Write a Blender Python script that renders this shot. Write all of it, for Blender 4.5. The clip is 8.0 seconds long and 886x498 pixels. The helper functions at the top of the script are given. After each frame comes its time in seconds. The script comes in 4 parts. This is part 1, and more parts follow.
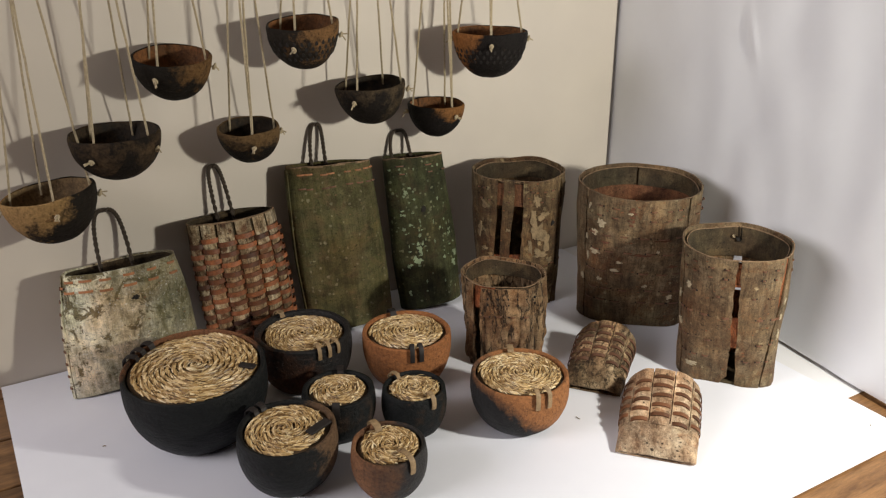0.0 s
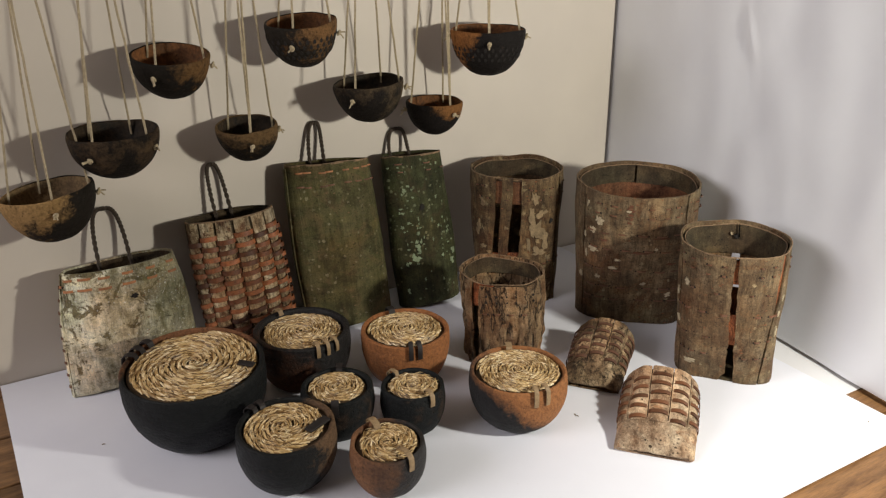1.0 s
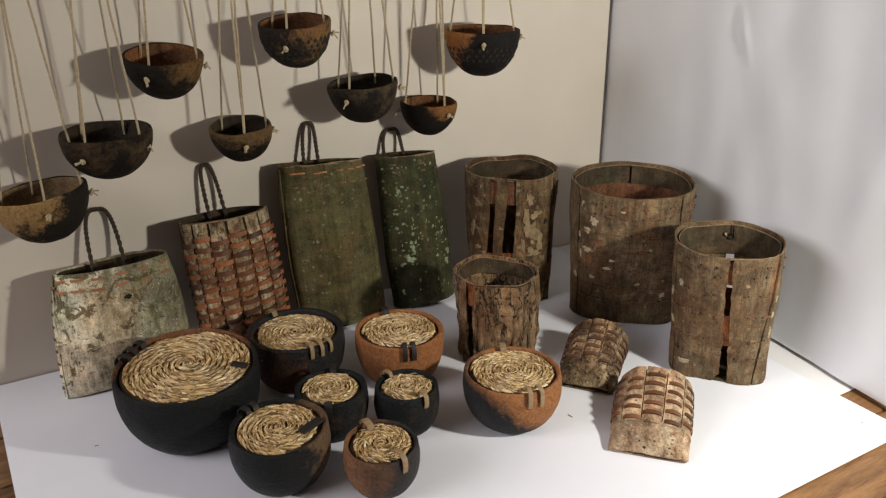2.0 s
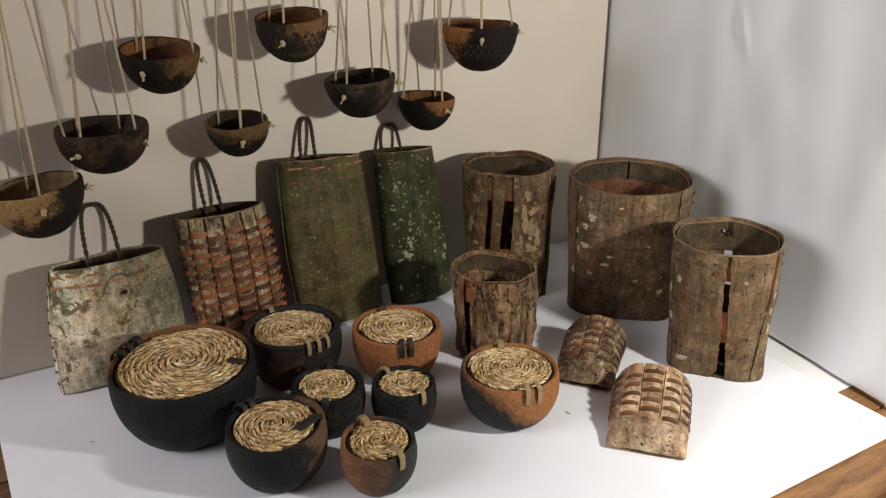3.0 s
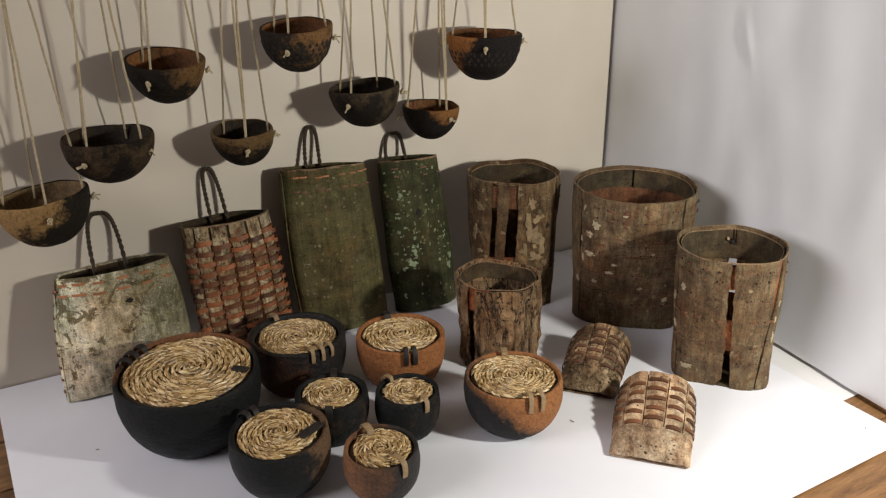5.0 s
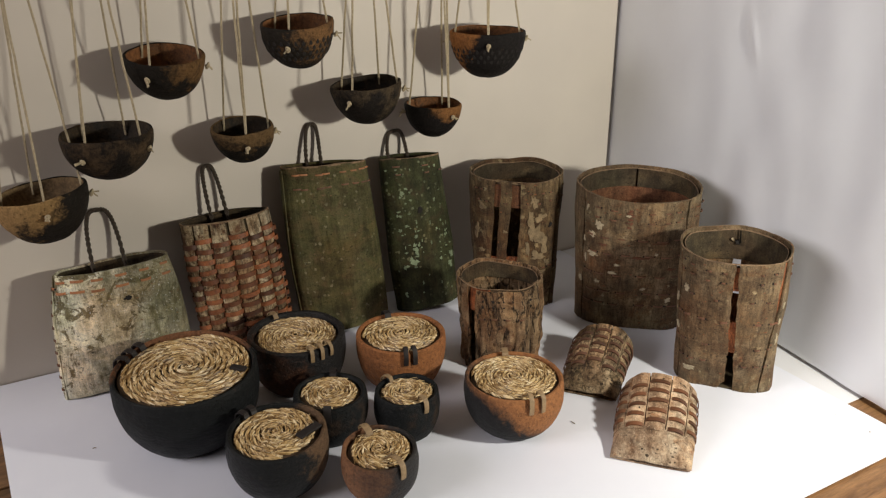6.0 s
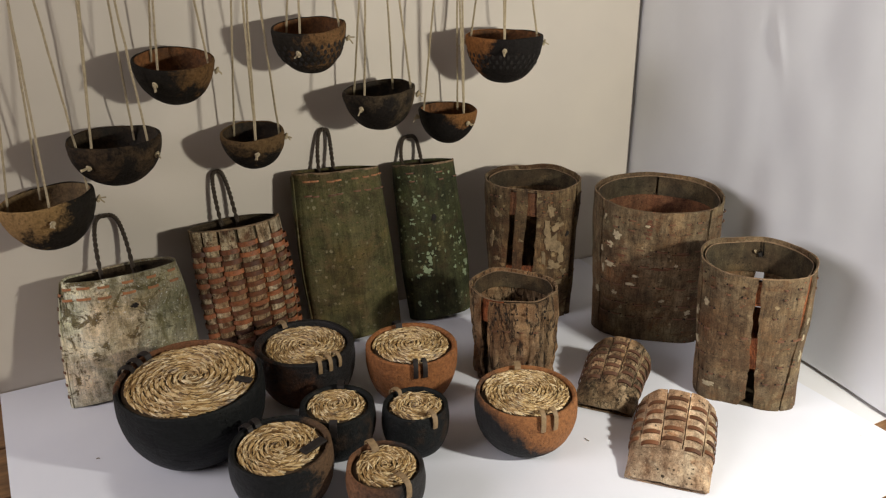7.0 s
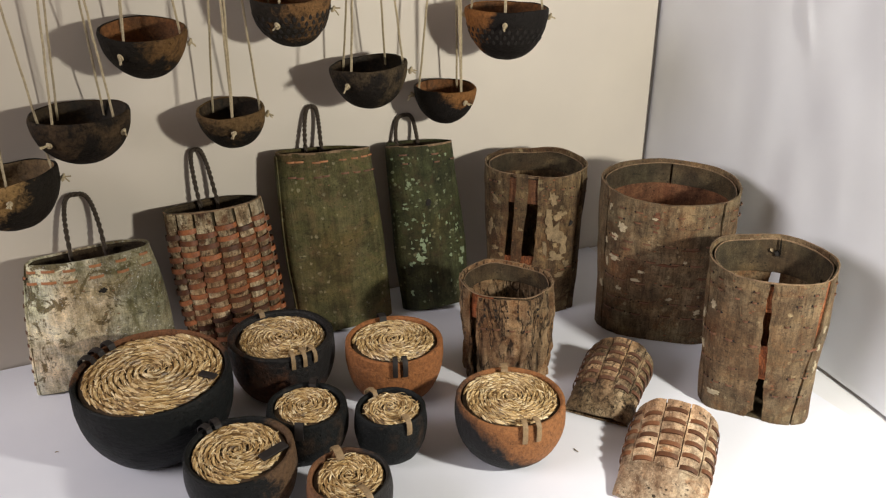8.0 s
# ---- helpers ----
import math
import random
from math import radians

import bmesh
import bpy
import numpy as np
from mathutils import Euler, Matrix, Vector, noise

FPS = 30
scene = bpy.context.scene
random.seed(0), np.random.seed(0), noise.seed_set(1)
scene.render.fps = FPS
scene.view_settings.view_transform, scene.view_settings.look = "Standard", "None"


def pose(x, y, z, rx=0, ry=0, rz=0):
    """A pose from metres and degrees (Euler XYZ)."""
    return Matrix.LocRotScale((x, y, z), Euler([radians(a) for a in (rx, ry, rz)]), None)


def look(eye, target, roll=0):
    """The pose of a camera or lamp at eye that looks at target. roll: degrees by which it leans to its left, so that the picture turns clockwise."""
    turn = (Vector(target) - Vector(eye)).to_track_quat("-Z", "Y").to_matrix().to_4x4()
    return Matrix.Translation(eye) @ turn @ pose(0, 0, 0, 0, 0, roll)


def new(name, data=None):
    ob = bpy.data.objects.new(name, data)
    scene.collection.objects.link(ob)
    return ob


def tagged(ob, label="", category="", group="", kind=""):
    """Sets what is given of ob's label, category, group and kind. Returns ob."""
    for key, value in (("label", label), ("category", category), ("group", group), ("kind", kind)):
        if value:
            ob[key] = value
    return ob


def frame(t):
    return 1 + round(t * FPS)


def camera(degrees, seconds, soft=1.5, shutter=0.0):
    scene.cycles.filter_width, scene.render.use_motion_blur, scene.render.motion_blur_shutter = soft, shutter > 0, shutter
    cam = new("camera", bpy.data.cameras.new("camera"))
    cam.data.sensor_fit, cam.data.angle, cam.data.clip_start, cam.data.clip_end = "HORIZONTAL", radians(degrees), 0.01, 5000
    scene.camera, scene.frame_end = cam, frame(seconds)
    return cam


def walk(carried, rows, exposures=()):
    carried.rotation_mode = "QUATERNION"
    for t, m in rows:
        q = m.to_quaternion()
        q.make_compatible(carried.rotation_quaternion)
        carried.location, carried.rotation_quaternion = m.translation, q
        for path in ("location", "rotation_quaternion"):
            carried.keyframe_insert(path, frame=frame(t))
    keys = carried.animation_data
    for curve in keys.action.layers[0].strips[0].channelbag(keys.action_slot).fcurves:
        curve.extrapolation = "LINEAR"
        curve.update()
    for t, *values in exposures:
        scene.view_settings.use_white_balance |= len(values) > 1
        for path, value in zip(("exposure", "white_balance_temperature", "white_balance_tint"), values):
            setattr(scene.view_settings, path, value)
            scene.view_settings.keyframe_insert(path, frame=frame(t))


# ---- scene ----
cam = camera(55.4, 8.0, soft=1.25)
PATH = [
    (0, (0.014, -0.01, 0.605), (-0.009, 1.84, -0.155), -0.2),
    (0.5, (0.016, -0.011, 0.603), (-0.012, 1.839, -0.157), -0.3),
    (1, (0.015, -0.012, 0.604), (-0.006, 1.837, -0.158), -0.3),
    (1.5, (0.018, -0.012, 0.605), (0.001, 1.839, -0.154), -0.3),
    (3, (0.017, -0.006, 0.604), (0.012, 1.839, -0.169), 0.0),
    (3.5, (0.016, -0.007, 0.604), (0.006, 1.843, -0.158), -0.0),
    (4, (0.019, -0.007, 0.605), (0.007, 1.845, -0.15), -0.2),
    (4.5, (0.021, -0.011, 0.605), (0.0, 1.843, -0.147), -0.3),
    (6, (0.029, 0.002, 0.604), (-0.009, 1.851, -0.158), -0.1),
    (6.5, (0.029, 0.008, 0.605), (-0.029, 1.861, -0.147), -0.0),
    (7, (0.043, 0.032, 0.605), (-0.051, 1.879, -0.156), -0.2),
    (7.5, (0.07, 0.08, 0.602), (-0.063, 1.906, -0.203), -0.2),
    (8, (0.099, 0.116, 0.598), (-0.08, 1.929, -0.227), 0.2),
]
walk(cam, [(t, look(eye, target, roll)) for t, eye, target, roll in PATH], exposures=[(0, -0.25), (1.5, -0.35), (4.5, -0.36), (6.5, -0.38), (7.0, -0.39), (7.5, -0.36), (8.0, -0.07)])

# ---- light -----------------------------------------------------------------
world = bpy.data.worlds.new("sky")
scene.world = world
world.use_nodes = True
_wn = world.node_tree
_sky = _wn.nodes.new("ShaderNodeTexSky")
_sky.sky_type = "NISHITA"
_sky.sun_disc = False
_sky.sun_elevation, _sky.sun_rotation = radians(35), radians(200)
_wn.nodes["Background"].inputs[1].default_value = 0.10
_wn.links.new(_sky.outputs[0], _wn.nodes["Background"].inputs[0])


def window_light(name, eye, target, sx, sy, power, color):
    lamp = bpy.data.lights.new(name, "AREA")
    lamp.shape, lamp.size, lamp.size_y = "RECTANGLE", sx, sy
    lamp.energy, lamp.color = power, color
    ob = new(name, lamp)
    ob.matrix_world = look(eye, target)
    return ob


# daylight of the small near side window, and of the wide one across the room
window_light("side_window_daylight", (0.708, 0.526, 0.48), (0.0, 1.15, 0.20), 0.055, 0.055, 9.1, (1.0, 0.963, 0.848))
window_light("far_window_daylight", (-2.16, -0.30, 1.30), (-0.2, 0.9, 0.20), 1.5, 1.0, 54.0, (0.985, 0.915, 0.905))

# ---- materials -------------------------------------------------------------


def start_mat(name, rough=0.8):
    m = bpy.data.materials.new(name)
    m.use_nodes = True
    nt = m.node_tree
    b = nt.nodes["Principled BSDF"]
    b.inputs["Roughness"].default_value = rough
    return m, nt, b


def node(nt, kind, links=(), **values):
    n = nt.nodes.new(kind)
    for key, value in values.items():
        n.inputs[key].default_value = value
    for key, sock in links:
        nt.links.new(sock, n.inputs[key])
    return n


def coords(nt, scale=(1, 1, 1)):
    tc = nt.nodes.new("ShaderNodeTexCoord")
    mp = node(nt, "ShaderNodeMapping", [("Vector", tc.outputs["Object"])], Scale=scale)
    return mp.outputs[0]


def noise_tex(nt, vec, scale, detail=5.0, rough=0.6, dist=0.0):
    return node(nt, "ShaderNodeTexNoise", [("Vector", vec)], Scale=scale, Detail=detail, Roughness=rough, Distortion=dist).outputs[0]


def ramp(nt, fac, stops):
    r = nt.nodes.new("ShaderNodeValToRGB")
    while len(r.color_ramp.elements) < len(stops):
        r.color_ramp.elements.new(0.5)
    for e, (p, c) in zip(r.color_ramp.elements, stops):
        e.position, e.color = p, (*c, 1) if len(c) == 3 else c
    nt.links.new(fac, r.inputs[0])
    return r.outputs[0]


def grey(a, b):
    return [(a, (0, 0, 0)), (b, (1, 1, 1))]


def mix(nt, fac, a, b, mode="MIX"):
    n = nt.nodes.new("ShaderNodeMix")
    n.data_type, n.blend_type = "RGBA", mode
    for sock, val in ((n.inputs[0], fac), (n.inputs[6], a), (n.inputs[7], b)):
        if isinstance(val, (int, float)):
            sock.default_value = val
        elif isinstance(val, tuple):
            sock.default_value = (*val, 1)
        else:
            nt.links.new(val, sock)
    return n.outputs[2]


def math_node(nt, op, a, b):
    n = nt.nodes.new("ShaderNodeMath")
    n.operation = op
    for sock, val in zip(n.inputs, (a, b)):
        if isinstance(val, (int, float)):
            sock.default_value = val
        else:
            nt.links.new(val, sock)
    return n.outputs[0]


def bump(nt, bsdf, height, strength, distance):
    n = node(nt, "ShaderNodeBump", [("Height", height)], Strength=strength, Distance=distance)
    nt.links.new(n.outputs[0], bsdf.inputs["Normal"])


def per_piece(nt, colour, amount):
    """Varies the value of a colour from piece to piece."""
    rnd = nt.nodes.new("ShaderNodeObjectInfo").outputs["Random"]
    val = ramp(nt, rnd, [(0, (1 - amount,) * 3), (1, (1 + amount * 0.6,) * 3)])
    return mix(nt, 1.0, colour, val, "MULTIPLY")


def bark(name, dark, mid, light, grain=90.0, stretch=0.12, spots=None, spot_cut=0.3, spot_scale=70.0, tint=None, tint_cut=(0.5, 0.62), relief=0.0012, piece=0.0, crack=0.5, crack_scale=110.0, crack_stretch=0.16, stain=0.6, pores=None, spread=0.105, cast=None, cast_dir=(0, 0, 0), cast_cut=(0.46, 0.72)):
    m, nt, b = start_mat(name, 0.82)
    b.inputs["Specular IOR Level"].default_value = 0.3
    v, vs = coords(nt), coords(nt, (1, 1, stretch))
    streak = noise_tex(nt, vs, grain, 8, 0.75)
    patchy = noise_tex(nt, v, 32, 6, 0.65, 0.6)
    fac = math_node(nt, "ADD", math_node(nt, "MULTIPLY", streak, 0.55), math_node(nt, "MULTIPLY", patchy, 0.45))
    col = ramp(nt, fac, [(0.5 - spread, dark), (0.5, mid), (0.5 + spread, light)])
    if tint:
        col = mix(nt, ramp(nt, noise_tex(nt, v, 24, 6, 0.7, 1.0), grey(*tint_cut)), col, tint)
    if cast:
        # algal growth over one flank, its colour also deepened for shade there
        dot = nt.nodes.new("ShaderNodeVectorMath")
        dot.operation = "DOT_PRODUCT"
        nt.links.new(v, dot.inputs[0])
        dot.inputs[1].default_value = cast_dir
        flank_tone = math_node(nt, "ADD", noise_tex(nt, coords(nt, (1, 1, 0.55)), 28, 6, 0.7, 0.6), dot.outputs["Value"])
        col = mix(nt, ramp(nt, flank_tone, grey(*cast_cut)), col, mix(nt, 0.75, col, cast))
    if spots:
        vor = node(nt, "ShaderNodeTexVoronoi", [("Vector", v)], Scale=spot_scale).outputs[0]
        wob = math_node(nt, "ADD", vor, math_node(nt, "MULTIPLY", math_node(nt, "SUBTRACT", noise_tex(nt, v, 200, 4, 0.7), 0.5), 0.8))
        few = noise_tex(nt, v, 30, 3)
        edge = math_node(nt, "MULTIPLY", ramp(nt, wob, [(spot_cut * 0.75, (1, 1, 1)), (spot_cut, (0, 0, 0))]), ramp(nt, few, grey(0.46, 0.56)))
        col = mix(nt, edge, col, spots)
    fine = noise_tex(nt, v, 480, 5, 0.8)
    col = mix(nt, 0.5, col, ramp(nt, fine, [(0.36, (0.30,) * 3), (0.5, (0.97,) * 3), (0.66, (1.4,) * 3)]), "MULTIPLY")
    band = noise_tex(nt, coords(nt, (0.5, 0.5, 1)), 38, 6, 0.7, 0.5)
    col = mix(nt, 0.8, col, ramp(nt, band, [(0.38, (0.62, 0.58, 0.55)), (0.5, (1.0, 1.0, 1.0)), (0.62, (1.28, 1.24, 1.15))]), "MULTIPLY")
    # a slow drift of hue, dark pits and pale specks
    drift = noise_tex(nt, v, 11, 3, 0.5, 0.4)
    col = mix(nt, 0.7, col, ramp(nt, drift, [(0.36, (1.16, 0.95, 0.80)), (0.5, (1, 1, 1)), (0.64, (0.90, 1.0, 0.98))]), "MULTIPLY")
    pit = node(nt, "ShaderNodeTexVoronoi", [("Vector", coords(nt, (0.7, 0.7, 1)))], Scale=210.0).outputs[0]
    dots = math_node(nt, "MULTIPLY", ramp(nt, pit, [(0.16, (1, 1, 1)), (0.26, (0, 0, 0))]), ramp(nt, noise_tex(nt, v, 70, 3), grey(0.50, 0.58)))
    col = mix(nt, math_node(nt, "MULTIPLY", dots, 0.75), col, tuple(c * 0.45 for c in dark))
    speck = ramp(nt, noise_tex(nt, v, 330, 3, 0.6), grey(0.62, 0.70))
    col = mix(nt, math_node(nt, "MULTIPLY", speck, 0.45), col, tuple(min(1, c * 1.35) for c in light))
    # cracks along the stem, and short cross marks
    cv = noise_tex(nt, coords(nt, (1, 1, crack_stretch)), crack_scale, 4, 0.6, 0.5)
    line = ramp(nt, math_node(nt, "ABSOLUTE", math_node(nt, "SUBTRACT", cv, 0.5), 0.0), [(0.004, (1 - crack,) * 3), (0.03, (1, 1, 1))])
    col = mix(nt, 1.0, col, line, "MULTIPLY")
    cross = noise_tex(nt, coords(nt, (0.35, 0.35, 1)), 190, 3, 0.6)
    col = mix(nt, 0.7, col, ramp(nt, cross, [(0.30, (0.35,) * 3), (0.38, (1, 1, 1))]), "MULTIPLY")
    # broad weather stains, and short reddish lenticels across the stem
    broad = noise_tex(nt, coords(nt, (1, 1, 0.6)), 17, 5, 0.6, 0.8)
    col = mix(nt, stain, col, ramp(nt, broad, [(0.36, (0.48, 0.42, 0.36)), (0.5, (1.0, 1.0, 1.0)), (0.64, (1.25, 1.2, 1.1))]), "MULTIPLY")
    if pores:
        pv = node(nt, "ShaderNodeTexVoronoi", [("Vector", coords(nt, (0.45, 0.45, 1)))], Scale=150.0).outputs[0]
        dab = math_node(nt, "MULTIPLY", ramp(nt, pv, [(0.10, (1, 1, 1)), (0.17, (0, 0, 0))]), ramp(nt, noise_tex(nt, v, 45, 3), grey(0.5, 0.58)))
        col = mix(nt, dab, col, pores)
    if piece:
        col = per_piece(nt, col, piece)
    nt.links.new(col, b.inputs["Base Color"])
    tall = math_node(nt, "ADD", math_node(nt, "ADD", streak, math_node(nt, "MULTIPLY", fine, 0.5)), math_node(nt, "MULTIPLY", line, 0.6))
    bump(nt, b, tall, 0.9, relief * 1.5)
    return m


def clay(name, a, c, side=(0, 0, 0), cut=(0.4, 0.6), rough=0.55, gloss=0.28, off=None):
    """Smoke-fired clay: a where the fire blackened it, c where it stayed clear; side is where the clear part lies."""
    m, nt, b = start_mat(name, rough)
    b.inputs["Specular IOR Level"].default_value = gloss
    v = here = coords(nt)
    if off is not None:
        v = node(nt, "ShaderNodeMapping", [("Vector", here)], Location=(off, off * 0.7, off * 1.3)).outputs[0]
    cloud = math_node(nt, "ADD", math_node(nt, "MULTIPLY", noise_tex(nt, v, 21, 5, 0.6, 0.8), 0.58), math_node(nt, "MULTIPLY", noise_tex(nt, v, 95, 7, 0.8, 0.7), 0.42))
    if any(side):
        dot = nt.nodes.new("ShaderNodeVectorMath")
        dot.operation = "DOT_PRODUCT"
        nt.links.new(here, dot.inputs[0])
        dot.inputs[1].default_value = side
        cloud = math_node(nt, "ADD", cloud, dot.outputs["Value"])
    col = mix(nt, ramp(nt, cloud, grey(*cut)), a, c)
    speck = noise_tex(nt, v, 260, 4, 0.7)
    col = mix(nt, 0.45, col, ramp(nt, speck, [(0.36, (0.25,) * 3), (0.5, (0.95,) * 3), (0.66, (1.5,) * 3)]), "MULTIPLY")
    pit = node(nt, "ShaderNodeTexVoronoi", [("Vector", v)], Scale=190.0).outputs[0]
    dots = math_node(nt, "MULTIPLY", ramp(nt, pit, [(0.14, (1, 1, 1)), (0.24, (0, 0, 0))]), ramp(nt, noise_tex(nt, v, 55, 3), grey(0.50, 0.57)))
    col = mix(nt, math_node(nt, "MULTIPLY", dots, 0.45), col, tuple(x * 0.7 for x in a))
    scuff = ramp(nt, noise_tex(nt, v, 70, 5, 0.7), grey(0.62, 0.72))
    col = mix(nt, math_node(nt, "MULTIPLY", scuff, 0.20), col, (0.16, 0.10, 0.065))
    nt.links.new(col, b.inputs["Base Color"])
    nt.links.new(ramp(nt, cloud, [(0.3, (rough - 0.06,) * 3), (0.7, (rough + 0.2,) * 3)]), b.inputs["Roughness"])
    rub = noise_tex(nt, coords(nt, (1, 1, 3.2)), 48, 4, 0.6, 0.4)
    bump(nt, b, math_node(nt, "SUBTRACT", math_node(nt, "ADD", math_node(nt, "ADD", speck, noise_tex(nt, v, 60, 4)), rub), dots), 0.8, 0.0017)
    return m


def plain(name, base, vary=0.25, scale=80.0, rough=0.7, relief=0.0004, piece=0.0, stretch=(1, 1, 1)):
    m, nt, b = start_mat(name, rough)
    v = coords(nt, stretch)
    n1, n2 = noise_tex(nt, v, scale, 5, 0.65), noise_tex(nt, v, scale * 5, 3)
    val = math_node(nt, "ADD", math_node(nt, "MULTIPLY", n1, 0.6), math_node(nt, "MULTIPLY", n2, 0.4))
    col = mix(nt, 1.0, base, ramp(nt, val, [(0.3, (1 - vary * 1.4,) * 3), (0.7, (1 + vary,) * 3)]), "MULTIPLY")
    if piece:
        col = per_piece(nt, col, piece)
    nt.links.new(col, b.inputs["Base Color"])
    bump(nt, b, val, 0.7, relief)
    return m


def paper(name, base, relief=0.002):
    m, nt, b = start_mat(name, 0.6)
    v = coords(nt)
    soft = noise_tex(nt, v, 7, 3, 0.5)
    fine = noise_tex(nt, v, 300, 4, 0.6)
    col = mix(nt, 1.0, base, ramp(nt, soft, [(0.3, (0.95, 0.95, 0.955)), (0.7, (1.02, 1.02, 1.01))]), "MULTIPLY")
    mark = node(nt, "ShaderNodeTexVoronoi", [("Vector", v)], Scale=14.0).outputs[0]
    col = mix(nt, ramp(nt, mark, [(0.012, (0.35,) * 3), (0.02, (0, 0, 0))]), col, (0.45, 0.38, 0.3))
    nt.links.new(col, b.inputs["Base Color"])
    bump(nt, b, math_node(nt, "ADD", soft, math_node(nt, "MULTIPLY", fine, 0.03)), 0.5, relief)
    return m


def straw(name):
    m, nt, b = start_mat(name, 0.38)
    v = coords(nt)
    rnd = nt.nodes.new("ShaderNodeNewGeometry").outputs["Random Per Island"]
    col = ramp(nt, rnd, [(0.0, (0.09, 0.048, 0.017)), (0.2, (0.25, 0.140, 0.048)), (0.5, (0.48, 0.310, 0.125)), (0.8, (0.74, 0.54, 0.27)), (1.0, (0.95, 0.80, 0.52))])
    fib = noise_tex(nt, v, 700, 3, 0.7)
    col = mix(nt, 0.6, col, ramp(nt, fib, [(0.3, (0.5,) * 3), (0.65, (1.2,) * 3)]), "MULTIPLY")
    col = mix(nt, ramp(nt, noise_tex(nt, v, 40, 3), grey(0.55, 0.75)), col, mix(nt, 0.5, col, (0.16, 0.10, 0.04)))
    nt.links.new(col, b.inputs["Base Color"])
    bump(nt, b, fib, 0.5, 0.0005)
    return m


def wood(name, dark, light):
    m, nt, b = start_mat(name, 0.45)
    v = coords(nt, (0.12, 1, 1))
    grain = noise_tex(nt, v, 60, 8, 0.7, 1.2)
    fine = noise_tex(nt, v, 380, 4, 0.7)
    col = ramp(nt, grain, [(0.3, dark), (0.55, light), (0.75, tuple(min(1, c * 1.25) for c in light))])
    col = mix(nt, 0.5, col, ramp(nt, fine, [(0.35, (0.5,) * 3), (0.6, (1.15,) * 3)]), "MULTIPLY")
    nt.links.new(per_piece(nt, col, 0.3), b.inputs["Base Color"])
    bump(nt, b, math_node(nt, "ADD", grain, fine), 0.4, 0.0006)
    return m


BOARD = paper("white_board", (0.652, 0.590, 0.512), 0.001)
SHEET = paper("white_sheet", (0.80, 0.815, 0.85), 0.003)
PAPER = paper("white_paper", (0.850, 0.868, 0.955), 0.0015)
PAPER2 = paper("grey_white_paper", (0.80, 0.80, 0.83), 0.0015)
WOOD = wood("oiled_wood", (0.095, 0.043, 0.017), (0.26, 0.135, 0.056))
WALL = plain("painted_wall", (0.21, 0.18, 0.15), 0.06, 6, 0.9)
FLOOR = wood("floor_boards", (0.12, 0.07, 0.035), (0.30, 0.18, 0.09))
CEIL = plain("ceiling_paint", (0.34, 0.32, 0.30), 0.05, 6, 0.9)
STRAW = straw("coiled_straw")
# straw darkened in its colour, for the shade between the coils
STRAW_SHADE = plain("shaded_straw", (0.07, 0.04, 0.018), 0.4, 200)
TWINE = plain("twine", (0.44, 0.36, 0.23), 0.4, 500, 0.8, stretch=(1, 1, 0.6))
ROPE = plain("dark_rope", (0.048, 0.033, 0.021), 0.4, 400, 0.8)
LEATHER_TAN = plain("tan_strap", (0.27, 0.18, 0.092), 0.35, 150, 0.65)
LEATHER_DARK = plain("dark_strap", (0.011, 0.007, 0.006), 0.3, 150, 0.65)
LEATHER_RED = plain("red_brown_strip", (0.235, 0.078, 0.028), 0.5, 110, 0.55, piece=0.8)
LEATHER_BROWN = plain("brown_strip", (0.145, 0.056, 0.023), 0.35, 110, 0.55, piece=0.4)
LEATHER_UMBER = plain("umber_strip", (0.110, 0.048, 0.025), 0.35, 110, 0.55, piece=0.4)
STITCH = plain("orange_stitch", (0.40, 0.165, 0.065), 0.3, 200, 0.6, piece=0.3)
STITCH_DIM = plain("brown_stitch", (0.155, 0.066, 0.032), 0.3, 200, 0.6, piece=0.3)
INNER = bark("inner_bark", (0.13, 0.042, 0.018), (0.26, 0.088, 0.034), (0.36, 0.14, 0.058), 60, 0.3)
# browner inner bark, darkened as well for the shade inside the baskets
INNER_BROWN = bark("shaded_brown_inner_bark", (0.080, 0.031, 0.015), (0.145, 0.060, 0.028), (0.20, 0.092, 0.045), 60, 0.3, crack=0.2)
EDGE = plain("cut_bark_edge", (0.225, 0.142, 0.078), 0.6, 130, 0.8)
LICHEN = plain("lichen", (0.46, 0.38, 0.25), 0.35, 260, 0.9, piece=0.2)
LICHEN_GREEN = plain("green_lichen", (0.22, 0.27, 0.16), 0.25, 200, 0.9, piece=0.25)
HOLE = plain("knot_hole", (0.012, 0.009, 0.007), 0.3, 200, 0.9)
# cast: algal growth plus the shaded right side, both put into the colour
BARK_WHITE = bark("pale_bark", (0.28, 0.245, 0.140), (0.68, 0.635, 0.47), (0.94, 0.90, 0.74), 85, 0.16, tint=(0.185, 0.150, 0.080), tint_cut=(0.540, 0.585), crack=0.3, crack_scale=140, crack_stretch=0.10, stain=0.45, pores=(0.22, 0.12, 0.06), spread=0.12, cast=(0.115, 0.104, 0.050), cast_dir=(4.2, 0, 0.8), cast_cut=(0.50, 0.68))
BARK_GREEN = bark("green_bark", (0.045, 0.041, 0.014), (0.078, 0.071, 0.026), (0.122, 0.108, 0.049), 80, 0.06, spots=(0.20, 0.18, 0.11), spot_cut=0.22, spot_scale=95, tint=(0.115, 0.080, 0.037), tint_cut=(0.50, 0.68), crack=0.2, stain=0.45, pores=(0.16, 0.10, 0.05))
